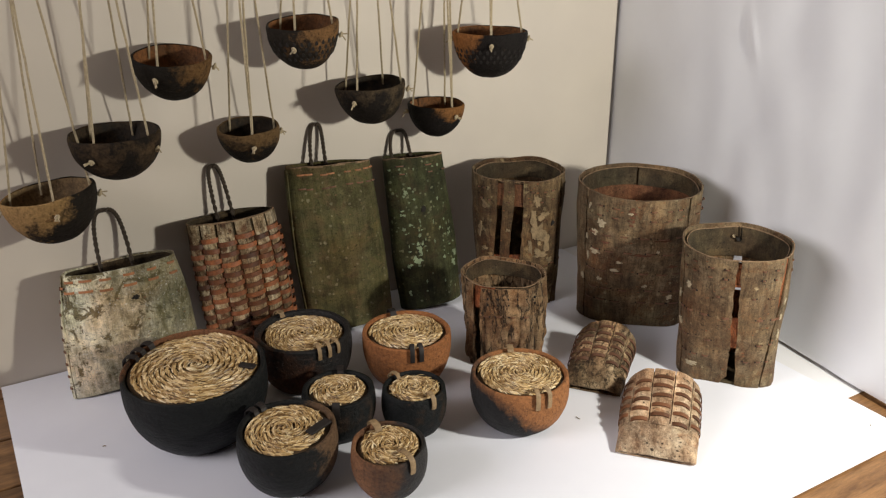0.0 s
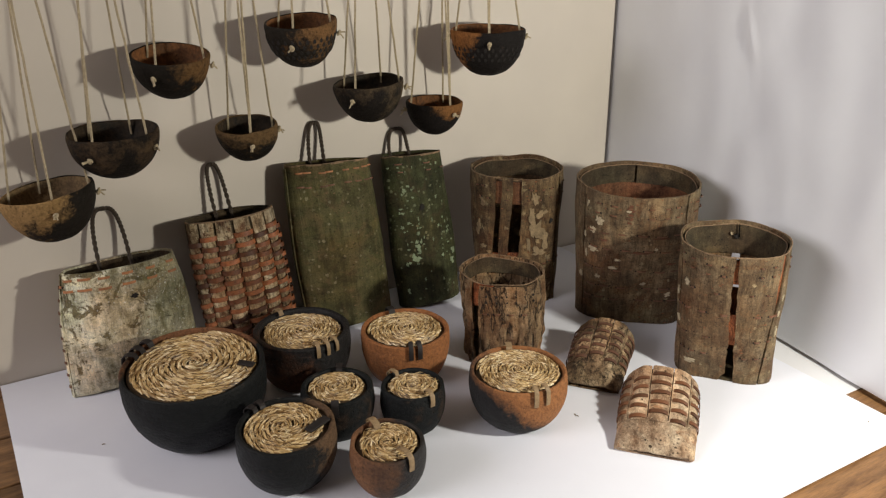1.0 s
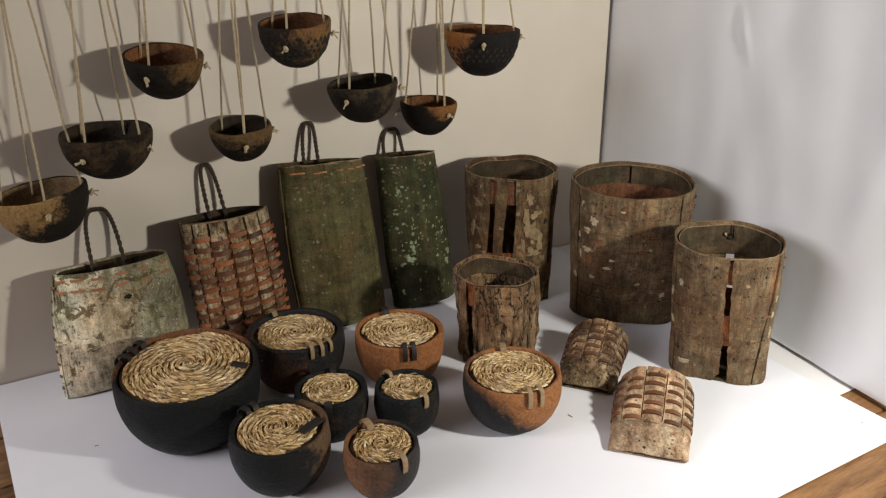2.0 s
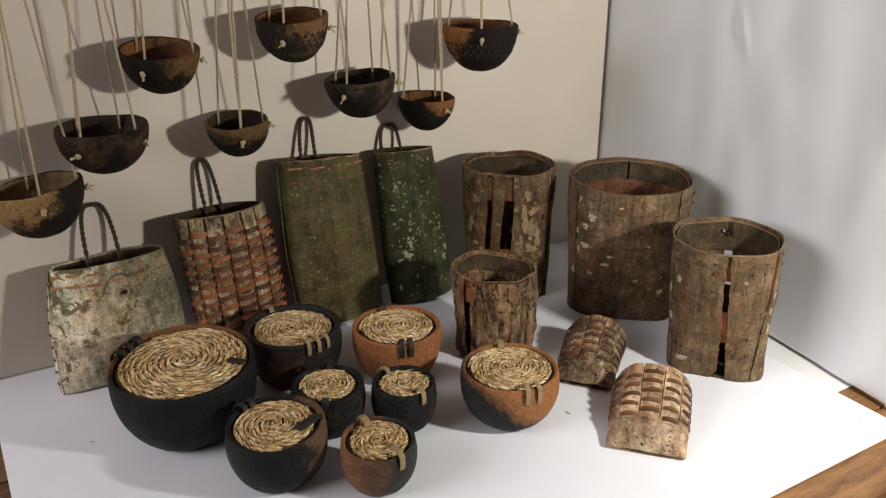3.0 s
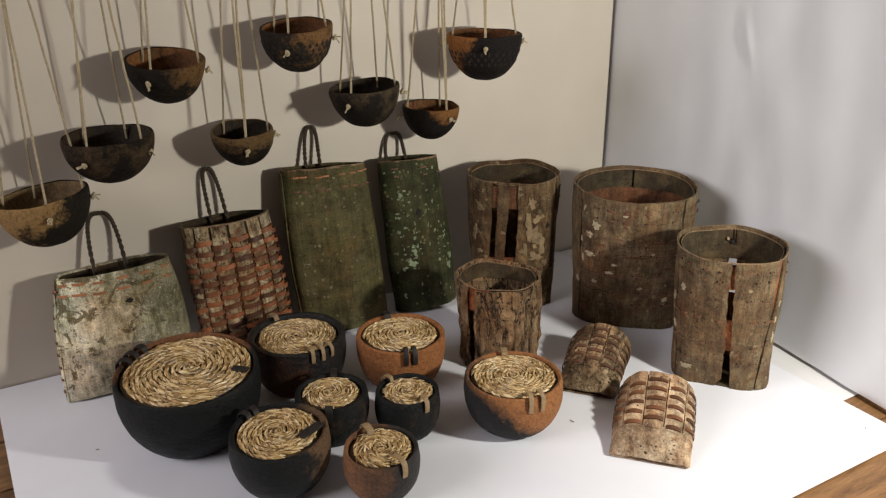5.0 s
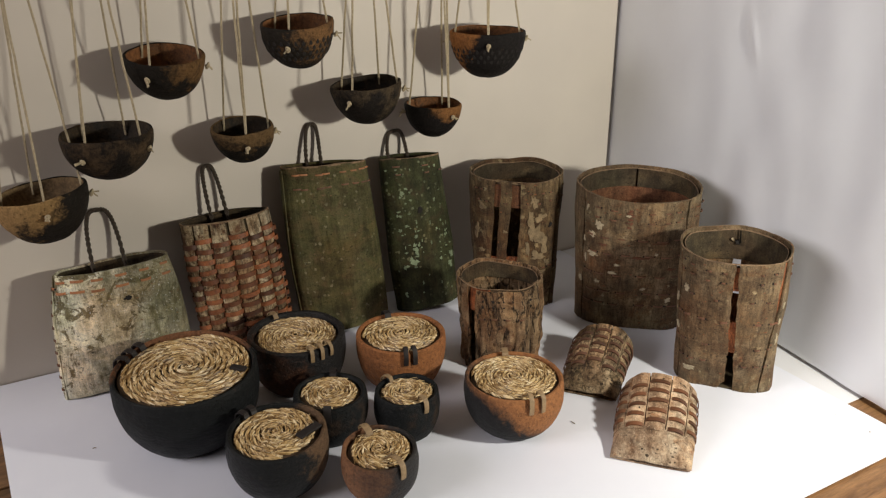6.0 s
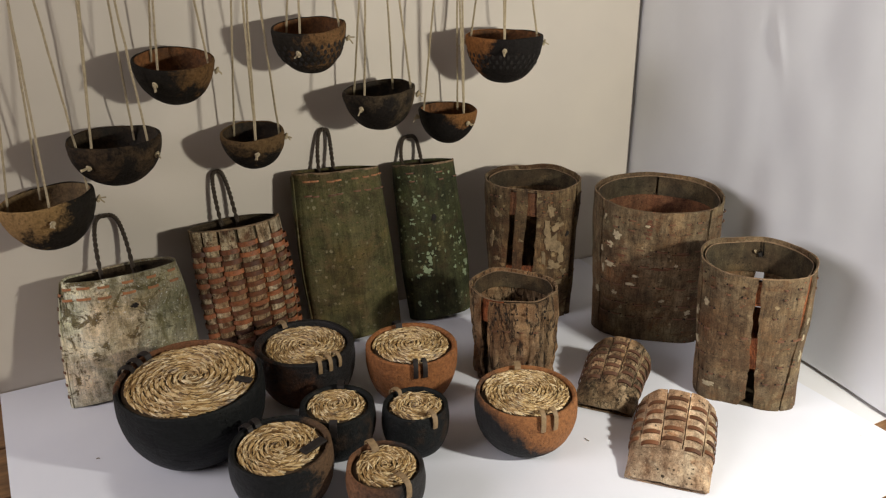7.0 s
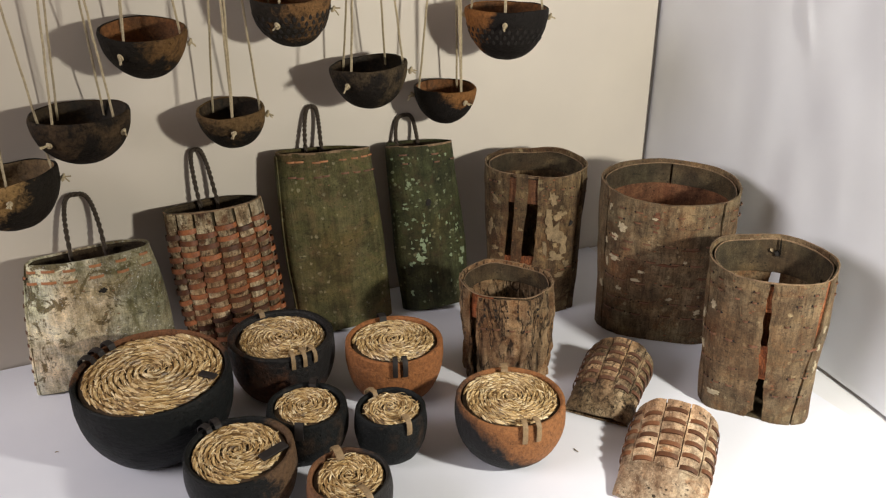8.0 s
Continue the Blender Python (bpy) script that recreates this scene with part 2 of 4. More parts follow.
BARK_MOSS = bark("mossy_bark", (0.019, 0.021, 0.008), (0.038, 0.042, 0.015), (0.067, 0.069, 0.030), 90, 0.08, spots=(0.170, 0.180, 0.105), spot_cut=0.26, spot_scale=110, tint=(0.062, 0.043, 0.020), tint_cut=(0.52, 0.7), crack=0.3)
BARK_BROWN = bark("brown_bark", (0.042, 0.024, 0.012), (0.106, 0.066, 0.032), (0.205, 0.142, 0.074), 60, 0.18, spots=(0.280, 0.215, 0.118), spot_cut=0.26, spot_scale=60, tint=(0.078, 0.040, 0.019), tint_cut=(0.51, 0.62), crack=0.4, stain=0.5, pores=(0.20, 0.075, 0.03), spread=0.115)
BARK_GREY = bark("grey_brown_bark", (0.080, 0.051, 0.027), (0.150, 0.104, 0.058), (0.224, 0.163, 0.096), 105, 0.10, spots=(0.280, 0.220, 0.130), spot_cut=0.17, spot_scale=65, tint=(0.118, 0.064, 0.030), tint_cut=(0.5, 0.62), crack=0.35, crack_scale=150, stain=0.45, pores=(0.20, 0.075, 0.033), spread=0.115)
BARK_ROUGH = bark("furrowed_bark", (0.095, 0.050, 0.025), (0.235, 0.155, 0.086), (0.37, 0.265, 0.158), 50, 0.14, relief=0.003, tint=(0.165, 0.090, 0.043), stain=0.35, crack=0.85, crack_scale=52, crack_stretch=0.20, spread=0.125)
# dark brown lining, darkened further for the shade inside the vessels
BARK_IN_SHADED = bark("shaded_bark_lining", (0.022, 0.015, 0.008), (0.050, 0.036, 0.019), (0.090, 0.067, 0.036), 50, 0.5, stain=0.5, crack=0.2, spread=0.15)
BARK_BIRCH = bark("mottled_bark", (0.08, 0.044, 0.022), (0.32, 0.225, 0.130), (0.66, 0.55, 0.385), 60, 0.35, tint=(0.14, 0.068, 0.034), tint_cut=(0.53, 0.60), piece=0.3, stain=0.3)
BARK_TAN = bark("tan_bark", (0.17, 0.10, 0.058), (0.43, 0.315, 0.210), (0.66, 0.535, 0.385), 60, 0.3, spots=(0.06, 0.04, 0.025), spot_cut=0.2, spot_scale=120, tint=(0.33, 0.17, 0.085), tint_cut=(0.56, 0.66), piece=0.2, crack=0.3, stain=0.3)
BARK_TAN_DARK = bark("grey_tan_bark", (0.066, 0.040, 0.022), (0.242, 0.165, 0.095), (0.48, 0.365, 0.23), 60, 0.3, spots=(0.055, 0.035, 0.019), spot_cut=0.25, spot_scale=110, tint=(0.12, 0.085, 0.045), tint_cut=(0.52, 0.60), piece=0.2, crack=0.7)

# ---- mesh helpers ----------------------------------------------------------


def mesh_of(name, verts, faces, sharp=40.0):
    me = bpy.data.meshes.new(name)
    me.from_pydata([tuple(v) for v in verts], [], faces)
    me.polygons.foreach_set("use_smooth", [True] * len(me.polygons))
    me.set_sharp_from_angle(angle=radians(sharp))
    me.update()
    return me


def part(name, data, material, parent=None, label=""):
    if isinstance(data, tuple):
        data = mesh_of(name, *data)
    if not data.materials:
        data.materials.append(material)
    ob = new(name, data)
    ob.parent = parent
    if label:
        ob["label"] = label
    return ob


def thing(name, m, label, category, group="", kind=""):
    ob = new(name)
    ob.empty_display_size = 0.02
    ob.matrix_world = m
    return tagged(ob, label, category, group, kind)


def box(lo, hi, bevel=0.0):
    bm = bmesh.new()
    bmesh.ops.create_cube(bm, size=1.0)
    for v in bm.verts:
        v.co = Vector([l + (h - l) * (c + 0.5) for l, h, c in zip(lo, hi, v.co)])
    if bevel:
        bmesh.ops.bevel(bm, geom=bm.edges[:], offset=bevel, segments=2, affect="EDGES", profile=0.6)
    me = bpy.data.meshes.new("box")
    bm.to_mesh(me)
    bm.free()
    return me


def join(pieces):
    verts, faces = [], []
    for v, f in pieces:
        k = len(verts)
        verts += list(v)
        faces += [tuple(i + k for i in q) for q in f]
    return verts, faces


def tube(points, radius, sides=6):
    """A round tube along points, closed at its ends."""
    pts = [Vector(p) for p in points]
    verts, faces = [], []
    up = Vector((0.3, 0.5, 0.81))
    for i, p in enumerate(pts):
        d = (pts[min(i + 1, len(pts) - 1)] - pts[max(i - 1, 0)]).normalized()
        s = d.cross(up)
        s = s.normalized() if s.length > 1e-4 else d.orthogonal().normalized()
        up = s.cross(d)
        r = radius(i / (len(pts) - 1)) if callable(radius) else radius
        for k in range(sides):
            a = 2 * math.pi * k / sides
            verts.append(p + r * (math.cos(a) * s + math.sin(a) * up))
    for i in range(len(pts) - 1):
        for k in range(sides):
            a, b = i * sides + k, i * sides + (k + 1) % sides
            faces.append((a, b, b + sides, a + sides))
    faces.append(tuple(reversed(range(sides))))
    faces.append(tuple(range(len(verts) - sides, len(verts))))
    return verts, faces


def twisted(points, radius, turns, strands=2):
    """Strands laid round one another along points."""
    pts = [Vector(p) for p in points]
    out = []
    for s in range(strands):
        path, up = [], Vector((0.2, 1, 0.1))
        for i, p in enumerate(pts):
            d = (pts[min(i + 1, len(pts) - 1)] - pts[max(i - 1, 0)]).normalized()
            side = d.cross(up).normalized()
            up = side.cross(d)
            a = 2 * math.pi * (turns * i / (len(pts) - 1) + s / strands)
            path.append(p + radius * 0.85 * (math.cos(a) * side + math.sin(a) * up))
        out.append(tube(path, radius, 6))
    return join(out)


def unevenness(a, z, wobble, seed):
    """How far hand-built clay strays from true round."""
    return wobble * (noise.noise((math.cos(a) * 1.3 + seed, math.sin(a) * 1.3, z * 22)) + 0.3 * noise.noise((math.cos(a) * 5 + seed, math.sin(a) * 5, z * 80)))


def lathe(profile, segs=56, wobble=0.0, seed=0.0, rim=None):
    """A turned shell; wobble is the unevenness of hand-built clay, rim the index of the profile's lip."""
    verts, faces = [], []
    n = len(profile)
    for k in range(segs):
        a = 2 * math.pi * k / segs
        for i, (r, z) in enumerate(profile):
            w = unevenness(a, z, wobble, seed)
            lip = 0.0
            if rim is not None and abs(i - rim) <= 2:
                lip = noise.noise((math.cos(a) * 1.8, math.sin(a) * 1.8, seed + 5)) * wobble * 0.8
            rr = r + (w if r > 1e-5 else 0)
            verts.append((rr * math.cos(a), rr * math.sin(a), z + lip))
    for k in range(segs):
        for i in range(n - 1):
            a, b = k * n + i, ((k + 1) % segs) * n + i
            faces.append((a, b, b + 1, a + 1))
    return verts, faces


class Loft:
    """A vessel's wall: from a squarish foot to a round mouth. u is the angle in degrees (-90: front), v the height."""

    def __init__(self, h, top, foot, square=3.0, shift=(0, 0), bulge=0.0, wave=0.003, seed=0.0, back=None, rise=1.0, mouth=2.0, cut=0.0):
        self.h, self.top, self.foot, self.square, self.shift = h, top, foot, square, shift
        self.bulge, self.wave, self.seed, self.back, self.rise, self.mouth, self.cut = bulge, wave, seed, back, rise, mouth, cut

    def at(self, u, v):
        a = radians(u)
        w = v if self.rise == 1.0 else max(v, 0.0) ** self.rise
        n = 2.0 / (self.square + (self.mouth - self.square) * min(1.0, max(0.0, v)) ** 0.7)
        c, s = math.cos(a), math.sin(a)
        sw = math.sin(math.pi * min(1.0, max(0.0, v))) * self.bulge
        ax = self.foot[0] + (self.top[0] - self.foot[0]) * v + sw
        by = self.foot[1] + (self.top[1] - self.foot[1]) * w + sw
        if self.back is not None and s > 0:
            by = self.back
        wav = self.wave * noise.noise((c * 1.7 + self.seed, s * 1.7, v * 2.5))
        x = math.copysign(abs(c) ** n, c) * (ax + wav) + self.shift[0] * v
        y = math.copysign(abs(s) ** n, s) * (by + wav) + self.shift[1] * v
        z = self.h * v + self.wave * 1.2 * v * noise.noise((c * 1.2, s * 1.2, self.seed + 9))
        z -= self.cut * v * (c + 1) / 2
        return Vector((x, y, z))

    def frame_at(self, u, v):
        p = self.at(u, v)
        du = self.at(u + 0.6, v) - self.at(u - 0.6, v)
        dv = self.at(u, v + 0.01) - self.at(u, v - 0.01)
        nrm = du.cross(dv)
        return p, (nrm.normalized() if nrm.length > 1e-9 else Vector((0, -1, 0))), du.length / 1.2, dv.length / 0.02


def patch(surf, u0, u1, v0, v1, nu, nv, lift, thick, rough=0.0, seed=0.0, freq=(60, 60, 14)):
    """A curved sheet on a vessel's wall. u0, u1, v0, v1 may be functions; lift(s, t) or a number is its height off the wall."""
    outer, inner = [], []
    for j in range(nv + 1):
        t = j / nv
        for i in range(nu + 1):
            s = i / nu
            a0 = u0(t) if callable(u0) else u0
            a1 = u1(t) if callable(u1) else u1
            b0 = v0(s) if callable(v0) else v0
            b1 = v1(s) if callable(v1) else v1
            p, nrm, _, _ = surf.frame_at(a0 + (a1 - a0) * s, b0 + (b1 - b0) * t)
            l = lift(s, t) if callable(lift) else lift
            if rough:
                q = Vector((p.x * freq[0] + seed, p.y * freq[1], p.z * freq[2]))
                l += rough * (abs(noise.noise(q)) * 1.6 - 0.4 + 0.4 * noise.noise(q * 2.7))
            outer.append(p + nrm * (l + thick))
            inner.append(p + nrm * (min(l, 0) if rough else l))
    w, k = nu + 1, len(outer)
    verts, faces = outer + inner, []
    for j in range(nv):
        for i in range(nu):
            a = j * w + i
            faces.append((a, a + 1, a + w + 1, a + w))
            faces.append((k + a, k + a + w, k + a + w + 1, k + a + 1))
    for i in range(nu):
        faces.append((i, k + i, k + i + 1, i + 1))
        a = nv * w + i
        faces.append((a, a + 1, k + a + 1, k + a))
    for j in range(nv):
        a = j * w
        faces.append((a, a + w, k + a + w, k + a))
        a = j * w + nu
        faces.append((a, k + a, k + a + w, a + w))
    return verts, faces


def ragged(base, amount, seed):
    lo, hi = base if isinstance(base, tuple) else (base, base)
    return lambda t: lo + (hi - lo) * t + amount * (noise.noise((t * 4.0, seed, 0.3)) + 0.4 * noise.noise((t * 13.0, seed, 2.3)) + 0.25 * noise.noise((t * 47.0, seed, 5.3)))


def flake(surf, u, v, size, tall, lift, seed):
    """A thin irregular scab on a vessel's wall, size wide and tall high."""
    p, nrm, mu, mv = surf.frame_at(u, v)
    ring, n = [], 22
    for k in range(n):
        a = 2 * math.pi * k / n
        c, q = math.cos(a), math.sin(a)
        r = 0.42 * (1 + 0.9 * noise.noise((c * 1.5, q * 1.5, seed)) + 0.55 * noise.noise((c * 4.5, q * 4.5, seed + 3)))
        ring.append((u + size * r * c / mu, v + tall * r * q / mv))
    verts = [p + nrm * (lift + 0.0004)]
    for off in (0.0003, -0.0012):
        for uu, vv in ring:
            q, n2, _, _ = surf.frame_at(uu, vv)
            verts.append(q + n2 * (lift + off))
    faces = []
    for k in range(n):
        b = (k + 1) % n
        faces.append((0, 1 + k, 1 + b))
        faces.append((1 + k, 1 + n + k, 1 + n + b, 1 + b))
    return verts, faces


def stitches(parent, surf, us, v, length, lift, material, seed=0.0, tall=0.0028, holes=True):
    for i, u in enumerate(us):
        p, _, mu, mv = surf.frame_at(u, v)
        du = length / mu * (0.8 + 0.4 * abs(noise.noise((i * 2.1, seed, 0.5))))
        dv = tall / mv
        vv = v + 0.012 * noise.noise((i * 1.7, seed, 3.0))
        part("stitch", patch(surf, u - du / 2, u + du / 2, vv - dv / 2, vv + dv / 2, 6, 2, lambda s, t: lift - 0.0012 + 0.0022 * math.sin(math.pi * s) ** 0.5, 0.0008), material, parent)
        for side in (-0.56, 0.56) if holes else ():
            size = 0.0021 + 0.0010 * noise.noise((i * 3.7, seed, side))
            if noise.noise((i * 5.3, seed * 2.0, side * 3.0)) > -0.15:
                part("stitch_hole", flake(surf, u + du * side, vv, size, size, lift + 0.0002, i + seed + side), HOLE, parent)


def base_disc(surf, v=0.02, inset=0.001):
    ring = [surf.at(u, v) for u in range(0, 360, 10)]
    c = sum(ring, Vector()) / len(ring)
    verts = [c + (p - c) * (1 - inset) for p in ring]
    low = [Vector((p.x, p.y, 0.0005)) for p in verts]
    n = len(ring)
    faces = [tuple(range(n)), tuple(reversed(range(n, 2 * n)))]
    for k in range(n):
        b = (k + 1) % n
        faces.append((k, n + k, n + b, b))
    return verts + low, faces


# ---- the corner: frame of the back board (u along it, v out from it) -------
YAW = 31.4
CORNER = Vector((0.307, 1.522, 0.0))
E1 = Vector((math.cos(radians(YAW)), math.sin(radians(YAW)), 0))
E2 = Vector((math.sin(radians(YAW)), -math.cos(radians(YAW)), 0))
STAGE = pose(CORNER.x, CORNER.y, 0, 0, 0, YAW)


def stage(u, v, z=0.0):
    p = CORNER + E1 * u + E2 * v
    return (p.x, p.y, z)


def sheet(u0, u1, v0, v1, top, thick):
    return box((u0, -v1, top - thick), (u1, -v0, top))


# room that closes the place: floor, walls with window openings, ceiling
X0, X1, Y0, Y1, Z0, Z1 = -2.2, 0.74, -2.2, 2.2, -0.76, 2.05


def structure(name, data, material, label, category):
    return tagged(part(name, data, material), label, category, kind="structure")


structure("floor", box((X0 - 0.1, Y0 - 0.1, Z0 - 0.05), (X1 + 0.1, Y1 + 0.1, Z0)), FLOOR, "brown wooden floor of the room", "floor")
structure("ceiling", box((X0 - 0.1, Y0 - 0.1, Z1), (X1 + 0.1, Y1 + 0.1, Z1 + 0.05)), CEIL, "plain pale ceiling", "ceiling")
structure("wall_north", box((X0, Y1, Z0), (X1, Y1 + 0.1, Z1)), WALL, "plain beige painted wall behind the boards", "wall")
structure("wall_south", box((X0, Y0 - 0.1, Z0), (X1, Y0, Z1)), WALL, "plain beige painted wall behind the viewer", "wall")


def boxes(*corners):
    pieces = []
    for lo, hi in corners:
        v = [(x, y, z) for x in (lo[0], hi[0]) for y in (lo[1], hi[1]) for z in (lo[2], hi[2])]
        pieces.append((v, [(0, 1, 3, 2), (4, 6, 7, 5), (0, 4, 5, 1), (2, 3, 7, 6), (0, 2, 6, 4), (1, 5, 7, 3)]))
    return join(pieces)


def wall_with_window(name, lo, hi, along, w0, w1, s0, s1, label):
    """A wall with an opening from w0 to w1 along it and s0 to s1 in height."""
    def cut(a, b, z0, z1):
        l, h = list(lo), list(hi)
        l[along], h[along], l[2], h[2] = a, b, z0, z1
        return tuple(l), tuple(h)
    structure(name, boxes(cut(lo[along], w0, lo[2], hi[2]), cut(w1, hi[along], lo[2], hi[2]), cut(w0, w1, lo[2], s0), cut(w0, w1, s1, hi[2])), WALL, label, "wall")


wall_with_window("wall_east", (X1, Y0 - 0.1, Z0), (X1 + 0.1, Y1 + 0.1, Z1), 1, 0.47, 0.59, 0.42, 0.54, "beige painted wall with a small window")
wall_with_window("wall_west", (X0 - 0.1, Y0 - 0.1, Z0), (X0, Y1 + 0.1, Z1), 1, -1.15, 0.55, 0.75, 1.85, "beige painted wall with a wide window")

# table of wooden boards
table = thing("table", STAGE, "oiled orange-brown wooden table under the white paper", "table")
for k in range(9):
    y = -0.76 + 0.105 * k
    part("plank", box((-1.35, y, -0.034), (0.03, y + 0.102, -0.004), 0.002), WOOD, table)
for x in (-1.25, -0.06):
    for y in (-0.74, -0.02):
        part("leg", box((x, y, Z0), (x + 0.07, y + 0.07, -0.034), 0.004), WOOD, table)
part("apron", box((-1.18, -0.73, -0.12), (-0.06, -0.705, -0.034)), WOOD, table)

# board and sheets
back_board = structure("back_board", box((-1.45, 0.0, -0.004), (-0.007, 0.012, 0.95)), BOARD, "upright warm white backing board", "backdrop")
back_board.matrix_world = STAGE


def side_sheet():
    """The standing side sheet, a little buckled, with one short crease."""
    nu, nv = 130, 90
    verts, faces = [], []
    for thick in (0.0, 0.002):
        for j in range(nv + 1):
            for i in range(nu + 1):
                s, z = -0.008 + 0.706 * i / nu, 0.66 * j / nv
                w = 0.0058 * noise.noise((s * 6, z * 2.5, 4.0)) + 0.0024 * noise.noise((s * 16, z * 9, 1.0))
                w *= min(1, max(0, s) / 0.34)
                fold = s - 0.33 + 0.35 * (z - 0.42)
                c = (math.exp(-(fold / 0.007) ** 2) - 0.5 * math.exp(-((fold + 0.016) / 0.012) ** 2)) * math.exp(-((z - 0.43) / 0.030) ** 2)
                w -= 0.0026 * c
                foot = 0.0 if j else (0.007 if 0.04 < s < 0.66 else 0.0)
                verts.append((-0.1254 * s + w + thick, -s, z - 0.003 + foot))
    w, k = nu + 1, (nu + 1) * (nv + 1)
    for j in range(nv):
        for i in range(nu):
            a = j * w + i
            faces.append((a, a + 1, a + w + 1, a + w))
            faces.append((k + a, k + a + w, k + a + w + 1, k + a + 1))
    for i in range(nu):
        faces.append((i, k + i, k + i + 1, i + 1))
        a = nv * w + i
        faces.append((a, a + 1, k + a + 1, k + a))
    for j in range(nv):
        for a in (j * w, j * w + nu):
            faces.append((a, a + w, k + a + w, k + a))
    return verts, faces


ss = structure("side_sheet", side_sheet(), SHEET, "standing white card sheet, slightly creased", "backdrop")
ss.matrix_world = STAGE
lower = tagged(part("under_paper", sheet(-0.60, -0.006, 0.003, 0.606, -0.0015, 0.001), PAPER2), "greyish white paper sheet lying under another", "paper")
lower.matrix_world = STAGE


def table_paper():
    """The large sheet on the table, with faint waves and one lifted corner."""
    nu, nv = 48, 36
    verts, faces = [], []
    for drop in (0.0, 0.0008):
        for j in range(nv + 1):
            for i in range(nu + 1):
                u, v = -1.06 + 0.955 * i / nu, 0.002 + 0.701 * j / nv
                verts.append((u, -v, -drop))
    w, k = nu + 1, (nu + 1) * (nv + 1)
    for j in range(nv):
        for i in range(nu):
            a = j * w + i
            faces.append((a, a + w, a + w + 1, a + 1))
            faces.append((k + a, k + a + 1, k + a + w + 1, k + a + w))
    for i in range(nu):
        faces.append((i, i + 1, k + i + 1, k + i))
        a = nv * w + i
        faces.append((a, k + a, k + a + 1, a + 1))
    for j in range(nv):
        a = j * w
        faces.append((a, k + a, k + a + w, a + w))
        a += nu
        faces.append((a, a + w, k + a + w, k + a))
    return verts, faces


tp = tagged(part("table_paper", table_paper(), PAPER), "large white paper sheet lying on the wooden table", "paper")
tp.matrix_world = STAGE

# ---- lidded clay jars ------------------------------------------------------
CLAY_BLACK = clay("black_clay", (0.0085, 0.0095, 0.0098), (0.075, 0.042, 0.024), (2.0, -1.5, 0), (0.60, 0.85), 0.50, 0.16)
CLAY_BLACK_RIM = clay("black_clay_brown_lip", (0.0085, 0.0095, 0.0098), (0.17, 0.075, 0.035), (-0.8, 2.4, 2.2), (0.70, 0.84), 0.50, 0.16)
CLAY_DUSK = clay("dusky_clay", (0.018, 0.017, 0.017), (0.12, 0.05, 0.026), (-2.5, -2.2, -5.5), (0.26, 0.52), 0.50, 0.18)
CLAY_ORANGE = clay("orange_clay", (0.07, 0.031, 0.015), (0.265, 0.104, 0.036), (0.8, 0, 3.0), (0.36, 0.60), 0.6)
CLAY_SPLIT = clay("smoked_orange_clay", (0.016, 0.0155, 0.016), (0.275, 0.115, 0.042), (7.0, 0.0, 10.0), (0.78, 1.14), 0.6)
CLAY_LEFT = clay("orange_and_black_clay", (0.016, 0.014, 0.013), (0.175, 0.080, 0.037), (-7.5, -1.0, 1.0), (0.40, 0.80), 0.6)
CLAY_SMOKE = clay("smoke_black_clay", (0.0085, 0.009, 0.0092), (0.105, 0.062, 0.034), (7.0, 1.0, 3.5), (0.90, 1.28), 0.50, 0.18)


def coil_lid(R, pitch, dome, seed):
    """A lid of straw rope coiled outward: each straw is a slim spindle laid along the coil."""
    rng = random.Random(seed)
    verts, faces = [], []
    theta, r = 0.6, pitch * 0.5
    start = rng.uniform(0, 6.28)

    def height(rad):
        return dome * (1 - (rad / R) ** 2)

    def spindle(rad, ang, length, wide, tilt, lift):
        c = Vector((rad * math.cos(ang), rad * math.sin(ang), height(rad) + lift))
        along = Vector((-math.sin(ang), math.cos(ang), 0))
        out = Vector((math.cos(ang), math.sin(ang), 0))
        d = (along + out * tilt).normalized()
        side = d.cross(Vector((0, 0, 1)))
        k = len(verts)
        sag = -0.5 * length * length / 4 / max(rad, 0.006)
        for f, g, drop in ((-0.5, 0.55, 1), (-0.2, 1.0, 0), (0.2, 1.0, 0), (0.5, 0.55, 1)):
            p = c + d * (length * f) + out * (sag * (f * f * 4) * 0.9) - Vector((0, 0, 0.0012 * drop))
            for sx, sz in ((-1, -0.3), (-0.45, 0.75), (0.45, 0.75), (1, -0.3)):
                verts.append(p + side * (wide * g * sx) + Vector((0, 0, wide * g * sz)))
        for a in range(3):
            for b in range(3):
                q = k + a * 4 + b
                faces.append((q, q + 1, q + 5, q + 4))
        faces.append((k, k + 3, k + 2, k + 1))
        faces.append((k + 12, k + 13, k + 14, k + 15))

    while r < R - pitch * 0.6:
        big = min(1.0, 0.45 + r / 0.03)
        spindle(r + rng.gauss(0, 0.06) * pitch, theta + start, pitch * rng.uniform(1.9, 2.7) * big, pitch * rng.uniform(0.23, 0.34), rng.uniform(0.20, 0.40), rng.uniform(-0.0006, 0.0010))
        spindle(r + rng.uniform(-0.35, 0.35) * pitch, theta + start + 0.002 / max(r, 0.004), rng.uniform(0.006, 0.011) * big, pitch * rng.uniform(0.10, 0.16), rng.uniform(0.0, 0.5), rng.uniform(0.0, 0.0012))
        step = pitch * 0.72 / max(r, 0.003)
        theta += step
        r += pitch * step / (2 * math.pi)
    for _ in range(int(R * 2800)):
        spindle(R * math.sqrt(rng.random()) * 0.88, rng.uniform(0, 6.28), rng.uniform(0.007, 0.015), rng.uniform(0.00035, 0.0007), rng.uniform(-1.4, 1.4), rng.uniform(0.0010, 0.0020))
    return verts, faces


